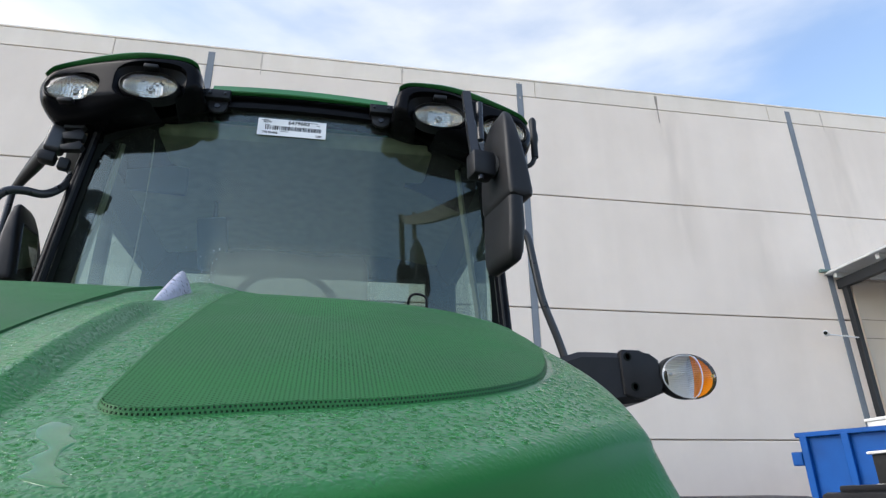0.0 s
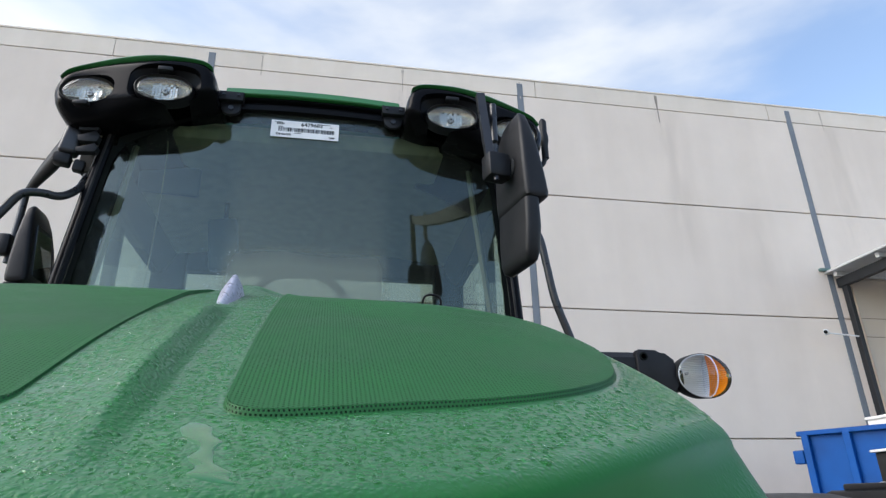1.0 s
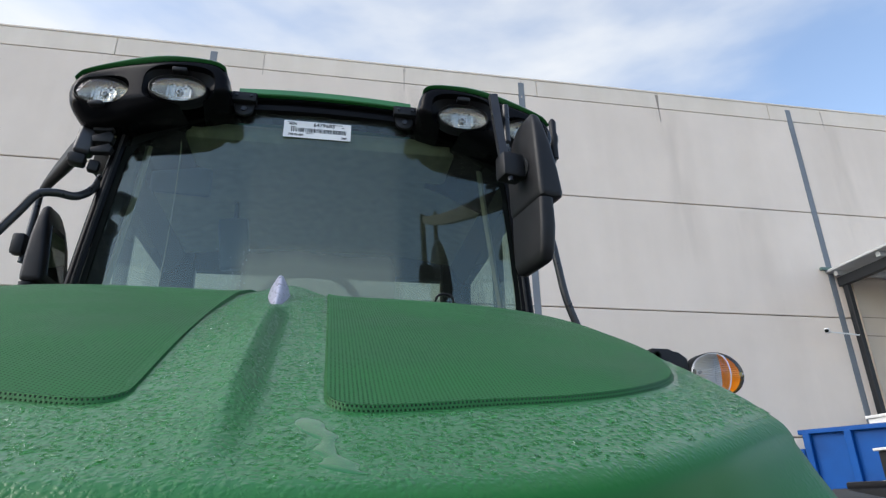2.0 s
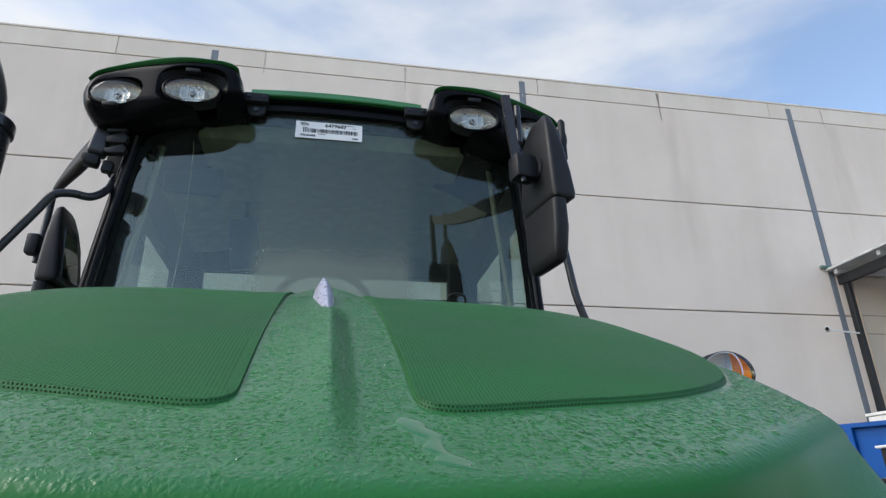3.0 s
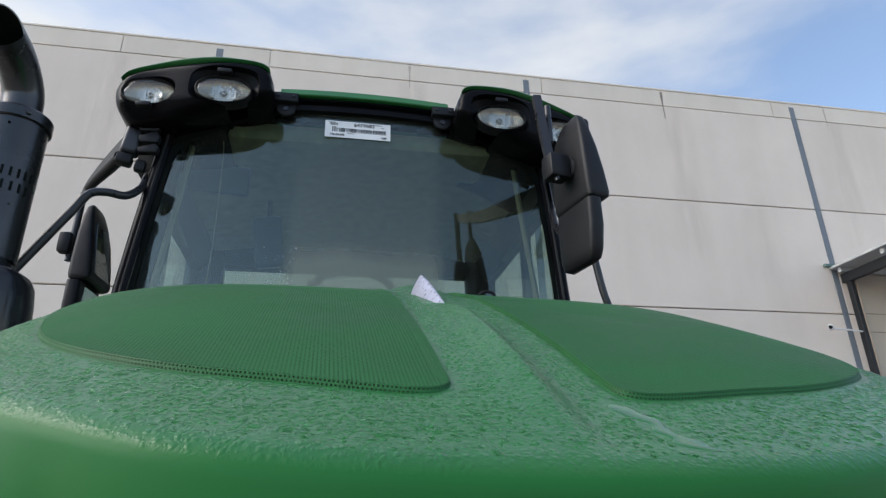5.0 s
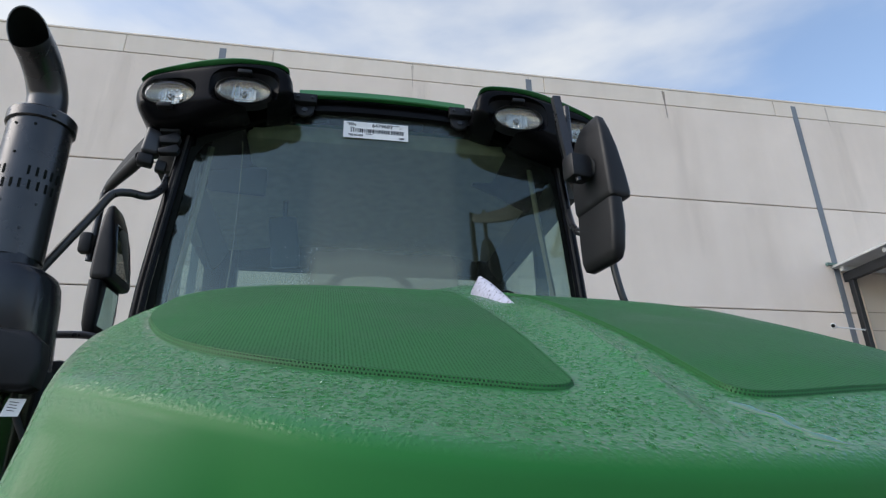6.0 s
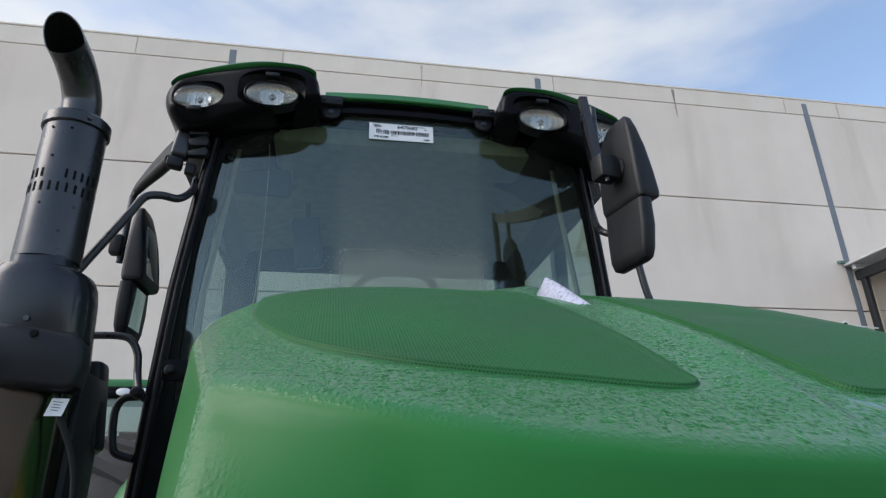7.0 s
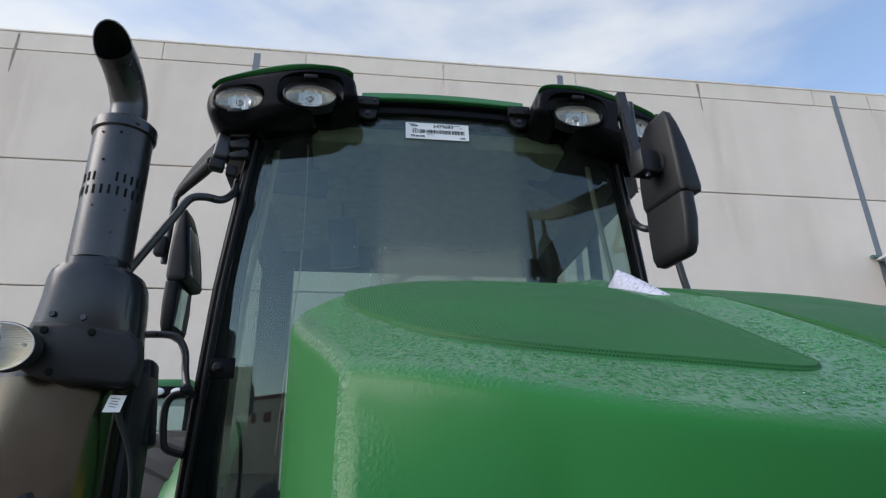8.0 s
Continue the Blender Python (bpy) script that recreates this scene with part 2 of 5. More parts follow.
def concrete(name, colour, streak=0.028):
    """Painted precast concrete: cloudy tone, rain streaks, fine pores, a tint of its own for each panel."""
    m, n, l, b = material(name)
    cloud, run, pore = noise_tex(n, l, 0.55, 6.0, 0.6), noise_tex(n, l, 1.0, 5.0, 0.6, (1.1, 1, 0.10)), noise_tex(n, l, 60.0, 3.0)
    info = n.new("ShaderNodeObjectInfo")
    r = ramp(n, l, cloud.outputs["Fac"], ((0.25, tuple(c * 0.93 for c in colour)), (0.75, tuple(min(1, c * 1.05) for c in colour))))
    s = ramp(n, l, run.outputs["Fac"], ((0.42, (1 - streak, 1 - streak * 1.15, 1 - streak * 1.4)), (0.62, (1, 1, 1))))
    t = span(n, l, info.outputs["Random"], 0, 1, 0.97, 1.03)
    mul, mul2 = n.new("ShaderNodeMix"), n.new("ShaderNodeMix")
    for x in (mul, mul2):
        x.data_type, x.blend_type = "RGBA", "MULTIPLY"
        x.inputs["Factor"].default_value = 1.0
    l.new(r.outputs["Color"], mul.inputs["A"])
    l.new(s.outputs["Color"], mul.inputs["B"])
    l.new(mul.outputs["Result"], mul2.inputs["A"])
    l.new(t.outputs["Result"], mul2.inputs["B"])
    l.new(mul2.outputs["Result"], b.inputs["Base Color"])
    b.inputs["Roughness"].default_value = 0.85
    bump(n, l, pore.outputs["Fac"], 0.12, 0.004, b)
    return m


M_PAINT = wet_paint("wet_green_paint")
M_GREEN = plain("green_paint", GREEN, 0.38, 0, 0.1, 4.0, 0.05, 150, 0.15)
M_MESH = plain("green_mesh", (0.021, 0.122, 0.033), 0.58, 0, 0.15, 9.0, 0.1, 500, 0.0, 0.25)
# bonnet green darkened to paint the shade seen through the mesh holes
M_HOLESHADE = plain("hole_shade_green", (0.014, 0.062, 0.022), 0.9, 0, 0.2)
M_DARK = plain("dark_cavity", (0.008, 0.010, 0.009), 0.9, 0, 0.3, 14.0, 0.15, 220.0, 0.0, 0.08)
M_GLOSSBLACK = plain("gloss_black_plastic", (0.006, 0.006, 0.007), 0.20, 0, 0.2, 8, 0.06, 300, 0.0, 0.07)
M_BLACK = plain("matt_black_plastic", (0.013, 0.013, 0.0145), 0.44, 0, 0.2, 10, 0.3, 420, 0.0, 0.26)
M_RUBBER = plain("black_rubber", (0.012, 0.012, 0.012), 0.75, 0, 0.2)
M_STEEL = plain("black_steel_tube", (0.022, 0.022, 0.025), 0.30, 0, 0.2, 12, 0.08, 300)
M_STACK = plain("stack_coating", (0.064, 0.063, 0.064), 0.27, 0.75, 0.18, 5, 0.05, 260)
M_COLUMN = plain("bare_dark_steel", (0.10, 0.086, 0.072), 0.20, 0.92, 0.3, 3, 0.06, 200)
M_CHROME = plain("reflector_chrome", (0.66, 0.62, 0.53), 0.10, 1.0, 0.10, 40, 0.1, 90)
M_POOL = plain("pooled_water", GREEN, 0.12, 0, 0.1, 4.0, 0.05, 60, 0.4, 0.5)
M_RAIN, _n, _l, _b = material("rain_water")
_b.inputs["Transmission Weight"].default_value, _b.inputs["IOR"].default_value = 1.0, 1.33
_b.inputs["Roughness"].default_value = 0.02
_b.inputs["Base Color"].default_value = (0.97, 1.0, 0.99, 1)
M_BULB = plain("bulb_shield", (0.35, 0.35, 0.33), 0.4, 0.6, 0.1)
M_LENS = glass("clear_lamp_lens", (0.98, 0.98, 0.96))
M_CLEAR = glass("indicator_clear_lens", (0.94, 0.94, 0.95))
M_SILVER = ribbed("indicator_reflector", (0.72, 0.72, 0.74), 48.0, 0.3)
M_AMBER = glass("indicator_amber_lens", (1.0, 0.82, 0.15), 0.6)
M_AMBERBACK = ribbed("amber_reflector", (1.0, 0.38, 0.012), 48.0)
M_GLASS = glass("tinted_windscreen", (0.50, 0.60, 0.51), 1.0, 0.04, 0.09, (0.84, 1.0, 0.94))
M_SIDEGLASS = glass("tinted_side_glass", (0.58, 0.68, 0.66))
M_MIRROR, _n, _l, _b = material("mirror_glass")
_b.inputs["Base Color"].default_value, _b.inputs["Metallic"].default_value = (0.72, 0.78, 0.76, 1), 1.0
_b.inputs["Roughness"].default_value = 0.02
M_PAPER = plain("white_paper", (0.78, 0.78, 0.77), 0.6, 0, 0.03, 30, 0.05)
M_INK = plain("black_ink", (0.015, 0.015, 0.015), 0.5, 0, 0.1, 30, 0.0)
M_BADGE = plain("silver_wrap_film", (0.50, 0.50, 0.60), 0.30, 0.35, 0.2, 180, 0.9, 240)
M_SEAT = plain("grey_seat_fabric", (0.030, 0.034, 0.038), 0.9, 0, 0.25, 30, 0.4)
M_TRIM = plain("interior_trim", (0.055, 0.058, 0.055), 0.7, 0, 0.2, 12, 0.2)
M_HEADLINER = plain("headliner", (0.36, 0.33, 0.24), 0.9, 0, 0.15, 20, 0.3)
M_CABMIRROR = plain("blue_grey_plastic", (0.05, 0.075, 0.11), 0.45, 0, 0.1, 20, 0.1)
M_BEIGE = plain("beige_trim", (0.27, 0.24, 0.18), 0.6, 0, 0.15, 12, 0.1)
M_YELLOW = plain("yellow_decal", (0.75, 0.52, 0.02), 0.4, 0, 0.08)
M_WALL = concrete("painted_concrete", (0.735, 0.646, 0.563))
M_COPING = concrete("concrete_coping", (0.745, 0.665, 0.575), 0.05)
# darker than the other walls: canopy shade is mixed into this beige
M_SHADEWALL = concrete("shaded_beige_render", (0.52, 0.45, 0.37))
M_FARWALL = concrete("cream_render", (0.84, 0.77, 0.66))
M_STRIP = plain("grey_sealed_strip", (0.165, 0.185, 0.21), 0.6, 0, 0.12, 1.2, 0.1, 30)
M_GREYMETAL = plain("painted_grey_steel", (0.30, 0.31, 0.32), 0.5, 0.2, 0.12, 3, 0.1, 60)
M_SHEET = plain("galvanised_sheet", (0.50, 0.51, 0.51), 0.5, 0.1, 0.12, 3, 0.1, 60)
M_DARKMETAL = plain("dark_steel_beam", (0.013, 0.015, 0.018), 0.5, 0.2, 0.15, 3, 0.1, 60)
M_BLUE = plain("blue_skip_paint", (0.003, 0.072, 0.29), 0.5, 0, 0.18, 1.6, 0.2, 40, 0.0, 0.2)
M_DROP = plain("rain_drop", (0.30, 0.35, 0.37), 0.1, 0, 0.05, 20, 0.0)
M_TEAL = plain("teal_paint", (0.09, 0.16, 0.14), 0.5, 0, 0.15, 6, 0.1)
M_WHITE = plain("white_plastic", (0.75, 0.75, 0.74), 0.5, 0, 0.06, 6, 0.05)
M_STAIN = plain("rust_stain", (0.27, 0.23, 0.19), 0.9, 0, 0.3, 6, 0.1)
M_PALESTAIN = plain("pale_stain", (0.50, 0.43, 0.36), 0.9, 0, 0.2, 6, 0.1)
M_DISH = fluted_chrome("fluted_reflector", 34.0)
M_WASH = faint_stain("faint_run_off", (0.50, 0.42, 0.33), 0.13)
M_RED = plain("dark_red_paint", (0.22, 0.045, 0.04), 0.6, 0, 0.2, 2, 0.1, 40)
M_TYRE = plain("tyre_rubber", (0.02, 0.02, 0.021), 0.8, 0, 0.2, 8, 0.3, 90)


def ground_material():
    m, n, l, b = material("worn_concrete_yard")
    big, fine = noise_tex(n, l, 0.35, 6.0), noise_tex(n, l, 45.0, 4.0)
    r = ramp(n, l, big.outputs["Fac"], ((0.3, (0.200, 0.184, 0.162)), (0.7, (0.295, 0.270, 0.236))))
    l.new(r.outputs["Color"], b.inputs["Base Color"])
    l.new(span(n, l, big.outputs["Fac"], 0.35, 0.65, 0.35, 0.9).outputs["Result"], b.inputs["Roughness"])
    bump(n, l, fine.outputs["Fac"], 0.5, 0.01, b)
    return m


M_GROUND = ground_material()


# ---- mesh helpers ----
def catmull(points, per=8, closed=False):
    """A smooth line through the points."""
    p = [Vector(q) for q in points]
    k, out = len(p), []
    for i in range(k if closed else k - 1):
        a, b, c, d = (p[(i + j) % k] if closed else p[min(max(i + j, 0), k - 1)] for j in (-1, 0, 1, 2))
        for s in range(per):
            t = s / per
            out.append(0.5 * (2 * b + (c - a) * t + (2 * a - 5 * b + 4 * c - d) * t * t + (3 * b - a - 3 * c + d) * t ** 3))
    if not closed:
        out.append(p[-1])
    return out


class Geo:
    """Vertices and faces that become one mesh."""

    def __init__(self):
        self.v, self.f = [], []

    def add(self, verts, faces):
        k = len(self.v)
        self.v += [tuple(q) for q in verts]
        self.f += [tuple(i + k for i in f) for f in faces]
        return self

    def loft(self, rings, closed=True, caps=True, loop=False):
        n, verts, faces = len(rings[0]), [q for r in rings for q in r], []
        count = len(rings)
        for i in range(count if loop else count - 1):
            j = (i + 1) % count
            for k in range(n if closed else n - 1):
                m = (k + 1) % n
                faces.append((i * n + k, i * n + m, j * n + m, j * n + k))
        if caps and not loop:
            faces += [tuple(range(n))[::-1], tuple((count - 1) * n + k for k in range(n))]
        return self.add(verts, faces)

    def tube(self, path, radius, sides=12, caps=True):
        p = [Vector(q) for q in path]
        rings, ref = [], None
        for i, q in enumerate(p):
            d = (p[min(i + 1, len(p) - 1)] - p[max(i - 1, 0)]).normalized()
            ref = ref if ref is not None else (Vector((0, 0, 1)) if abs(d.z) < 0.9 else Vector((1, 0, 0)))
            u = (ref - d * ref.dot(d)).normalized()
            ref, w = u, d.cross(u)
            r = radius[i] if isinstance(radius, (list, tuple)) else radius
            rings.append([q + r * (math.cos(a) * u + math.sin(a) * w) for a in (2 * math.pi * k / sides for k in range(sides))])
        return self.loft(rings, True, caps)

    def box(self, centre, size, turn=None, bevel=0.0, seg=2, taper=None):
        bm = bmesh.new()
        bmesh.ops.create_cube(bm, size=1.0)
        bmesh.ops.scale(bm, vec=size, verts=bm.verts)
        if taper:
            for q in bm.verts:
                if q.co.z > 0:
                    q.co.x *= taper[0]
                    q.co.y *= taper[1]
        if bevel:
            bmesh.ops.bevel(bm, geom=bm.edges[:], offset=bevel, segments=seg, profile=0.5, affect="EDGES")
        m = Matrix.Translation(centre) @ (turn.to_4x4() if turn else Matrix())
        bm.verts.index_update()
        self.add([m @ q.co for q in bm.verts], [[q.index for q in f.verts] for f in bm.faces])
        bm.free()
        return self

    def prism(self, outline, m, depth, bevel=0.0, seg=2):
        """An outline in its own xy plane, raised by depth along its z and laid by m."""
        bm = bmesh.new()
        low = [bm.verts.new((x, y, 0)) for x, y in outline]
        high = [bm.verts.new((x, y, depth)) for x, y in outline]
        n = len(low)
        bm.faces.new(low[::-1])
        top = bm.faces.new(high)
        for k in range(n):
            bm.faces.new((low[k], low[(k + 1) % n], high[(k + 1) % n], high[k]))
        if bevel:
            bmesh.ops.bevel(bm, geom=list(top.edges), offset=bevel, segments=seg, profile=0.5, affect="EDGES")
        bm.verts.index_update()
        self.add([m @ q.co for q in bm.verts], [[q.index for q in f.verts] for f in bm.faces])
        bm.free()
        return self


ORIGIN = {}


def root(name, at, label, category, group=""):
    ob = new(name)
    ob.empty_display_size = 0.2
    ob.location = at
    ORIGIN[ob.name] = Vector(at)
    return tagged(ob, label, category, group)


def part(name, geo, mat, parent=None, label="", smooth=35.0):
    """One mesh object, given in world metres, under a thing or a part."""
    me = bpy.data.meshes.new(name)
    base = ORIGIN[parent.name] if parent else Vector((0, 0, 0))
    me.from_pydata([tuple(Vector(q) - base) for q in geo.v], [], geo.f)
    bm = bmesh.new()
    bm.from_mesh(me)
    bmesh.ops.recalc_face_normals(bm, faces=bm.faces)
    bm.to_mesh(me)
    bm.free()
    me.materials.append(mat)
    if smooth:
        me.shade_smooth()
        me.set_sharp_from_angle(angle=radians(smooth))
    ob = new(name, me)
    ORIGIN[ob.name] = base
    if parent:
        ob.parent = parent
    return tagged(ob, label) if label else ob


def setting(name, geo, mat, label, smooth=0.0):
    return tagged(part(name, geo, mat, None, "", smooth), label, "", "", "structure")


def oval(cx, cz, rx, rz, n=40, power=2.0, tilt=0.0):
    out = []
    for k in range(n):
        a = 2 * math.pi * k / n
        c, s = math.cos(a), math.sin(a)
        x = rx * math.copysign(abs(c) ** (2 / power), c)
        z = rz * math.copysign(abs(s) ** (2 / power), s)
        out.append((cx + x * math.cos(tilt) - z * math.sin(tilt), cz + x * math.sin(tilt) + z * math.cos(tilt)))
    return out


# ---- yard and building ----
g = Geo().add([(-400, -400, 0), (400, -400, 0), (400, 400, 0), (-400, 400, 0)], [(0, 1, 2, 3)])
setting("ground", g, M_GROUND, "pale worn concrete yard")

WALL_Y, TOP_Z = 12.0, 10.97
JOINTS_Z = [-0.05, 2.59, 5.22, 7.87, 10.50]
POSTS_X = [-17.15, -9.97, -2.78, 4.31, 11.58, 18.8, 26.0]
g = Geo().box(((POSTS_X[0] + POSTS_X[-1]) / 2, WALL_Y + 0.32, 5.45), (POSTS_X[-1] - POSTS_X[0] + 0.4, 0.4, 10.9))
wall = setting("wall_north", g, M_COPING, "tall warehouse wall of painted precast concrete panels")
ORIGIN[wall.name] = Vector((0, 0, 0))
g = Geo().box((4.4, WALL_Y + 0.24, TOP_Z + 0.028), (44.0, 0.50, 0.05), None, 0.012)
setting("trim", g, M_COPING, "pale weathered coping along the wall's top")

# ---- tractor ----
tractor = root("tractor", (0, 2.4, 0), "large green farm tractor wet with rain, parked before the wall", "tractor")

PROFILE = catmull([(0.22, 1.401, 0), (0.30, 1.443, 0), (0.37, 1.478, 0), (0.455, 1.524, 0), (0.55, 1.576, 0), (0.65, 1.625, 0), (0.75, 1.670, 0), (0.84, 1.706, 0), (1.0, 1.754, 0),
                   (1.1, 1.782, 0), (1.3, 1.821, 0), (1.6, 1.857, 0), (2.3, 1.900, 0)], 10)
PROFILE_Y, PROFILE_Z = [q[0] for q in PROFILE], [q[1] for q in PROFILE]


HX, ROLL = 0.010, -0.0165
HALF = [(0, 0.364), (0.03, 0.3645), (0.06, 0.3655), (0.124, 0.371), (0.195, 0.387), (0.26, 0.418), (0.308, 0.448), (0.348, 0.476), (0.366, 0.4885), (0.3715, 0.4945), (0.375, 0.504),
        (0.388, 0.552), (0.403, 0.61), (0.417, 0.67), (0.429, 0.74), (0.438, 0.85), (0.442, 1.0), (0.444, 1.6), (0.444, 2.22)]
EDGE_Y, EDGE_X = [y for x, y in HALF[7:]], [x for x, y in HALF[7:]]


def hood_top(x, y):
    """Height of the bonnet, x counted from its middle: crowned, with a centre ridge, a low hump behind the badge and a chamfer that widens from the front corners."""
    a = abs(x)
    z = float(np.interp(y, PROFILE_Y, PROFILE_Z)) - 0.046 * min(1.2, a / 0.43) ** 5
    wide = 0.062 * min(1.0, max(0.0, (y - 0.485) / 0.26))
    over = a - (float(np.interp(y, EDGE_Y, EDGE_X)) - wide)
    if wide > 0 and over > -0.03:
        z -= 0.12 * 0.006 * math.log1p(math.exp(over / 0.006)) * min(1.0, wide / 0.03)
    fade = 1.0 if y < 0.64 else max(0.0, 1 - (y - 0.64) / 0.10)
    fade *= min(1.0, max(0.0, (y - 0.375) / 0.10))
    rear = min(1.0, max(0.0, (y - 0.83) / 0.11))
    z += 0.017 * math.exp(-(x / 0.042) ** 2) * rear * rear * (3 - 2 * rear)
    if x <= 0:
        crest = math.exp(-(math.sqrt(a * a + 0.000004) - 0.002) / 0.028)
    else:
        f = min(1.0, x / 0.019)
        crest = 0.99 * (1 - f * f * (3 - 2 * f)) * (1 - 0.15 * f)
    return z + 0.013 * crest * fade


def on_hood(x, y, z):
    return (x + HX - 0.008 * (y - 0.5), y - 0.006 * x, z + ROLL * x)


side = [(q[0], q[1]) for q in catmull([(x, y, 0) for x, y in HALF], 7)]
OUTLINE = [(-x, y) for x, y in reversed(side[1:])] + side


DROPS, AHEAD, TUCK = (0.0, 0.02, 0.06, 0.10, 0.15, 0.30, 0.55), (0.0, 0.011, 0.036, 0.058, 0.080, 0.11, 0.12), (0.0, 0.002, 0.008, 0.013, 0.020, 0.036, 0.045)


def skirt(x, y, z, drop):
    """A point of the bonnet's skirt, drop metres below its edge: the corners lean forward, the flanks tuck in."""
    ahead, tuck = float(np.interp(drop, DROPS, AHEAD)), float(np.interp(drop, DROPS, TUCK))
    w = max(0.0, min(1.0, (0.95 - y) / 0.30)) * (-0.06 + 1.06 * max(0.0, min(1.0, (abs(x) - 0.25) / 0.11)))
    side = max(-1.0, min(1.0, x / 0.30))
    back = max(0.0, min(1.0, (y - 0.56) / 0.14))
    if x > 0:
        px = x - side * tuck * back + 0.05 * min(drop, 0.15) * max(0.0, min(1.0, (0.66 - y) / 0.1)) + 0.09 * min(drop, 0.2)
    else:
        px = x - side * 0.3 * tuck * back
    return (px, y - ahead * w, z - drop)


def hood_shell():
    rings = []
    normals = []
    for k, (x, y) in enumerate(OUTLINE):
        a, b = OUTLINE[max(k - 1, 0)], OUTLINE[min(k + 1, len(OUTLINE) - 1)]
        t = Vector((b[0] - a[0], b[1] - a[1])).normalized()
        normals.append(Vector((t.y, -t.x)))
    R = 0.012
    edge = [hood_top(x, y) - R for x, y in OUTLINE]
    for drop in (0.55, 0.30, 0.15, 0.10, 0.06, 0.02):
        rings.append([skirt(x, y, z, drop) for (x, y), z in zip(OUTLINE, edge)])
    insets = [0.0, 0.0006, 0.002, 0.0045, 0.0085, 0.013, 0.016, 0.024, 0.034]
    for d in insets:
        sink = R - math.sqrt(max(0.0, R * R - max(0.0, R - d) ** 2))
        row = []
        for (x, y), n in zip(OUTLINE, normals):
            px, py = x - n.x * d, y - n.y * d
            row.append((px, py, hood_top(px, py) - sink))
        rings.append(row)
    last = [(q[0], q[1]) for q in rings[-1]]
    for s in range(1, 41):
        f = 1 - (1 - s / 40) ** 1.8
        row = []
        for x, y in last:
            px, py = x * (1 - f), y + (max(y, 0.97) - y) * f
            row.append((px, py, hood_top(px, py)))
        rings.append(row)
    return Geo().loft([[on_hood(*q) for q in r] for r in rings], False, False)


part("hood", hood_shell(), M_PAINT, tractor, "green bonnet beaded with rain drops", 60)

PANEL_EDGE = [(0.050, 0.470), (0.052, 0.453), (0.064, 0.444), (0.090, 0.445), (0.149, 0.457), (0.200, 0.468), (0.247, 0.486), (0.290, 0.513), (0.320, 0.547),
              (0.343, 0.597), (0.360, 0.652), (0.369, 0.71), (0.374, 0.80), (0.376, 0.95), (0.376, 1.12)]


def panel_limits():
    line = catmull([(x, y, 0) for x, y in PANEL_EDGE], 10)
    return [(q[0], q[1]) for q in line]


LIMITS = panel_limits()


RIM_X, RIM_Y = (np.array(v) for v in zip(*LIMITS))


def panel_distance(x, y):
    """Metres inside the mesh panel's edge (negative outside), and the way inwards."""
    ax, ay, dx, dy = RIM_X[:-1], RIM_Y[:-1], np.diff(RIM_X), np.diff(RIM_Y)
    t = np.clip(((x - ax) * dx + (y - ay) * dy) / (dx * dx + dy * dy + 1e-12), 0, 1)
    ox, oy = x - ax - t * dx, y - ay - t * dy
    k = int(np.argmin(ox * ox + oy * oy))
    d = math.hypot(ox[k], oy[k]) + 1e-9
    if dx[k] * oy[k] - dy[k] * ox[k] < 0:
        return -d, (-ox[k] / d, -oy[k] / d)
    if x - 0.050 < d:
        return x - 0.050, (1, 0)
    return d, (ox[k] / d, oy[k] / d)


PITCH, PROUD, SLANT = 0.0026, 0.0042, 0.0015


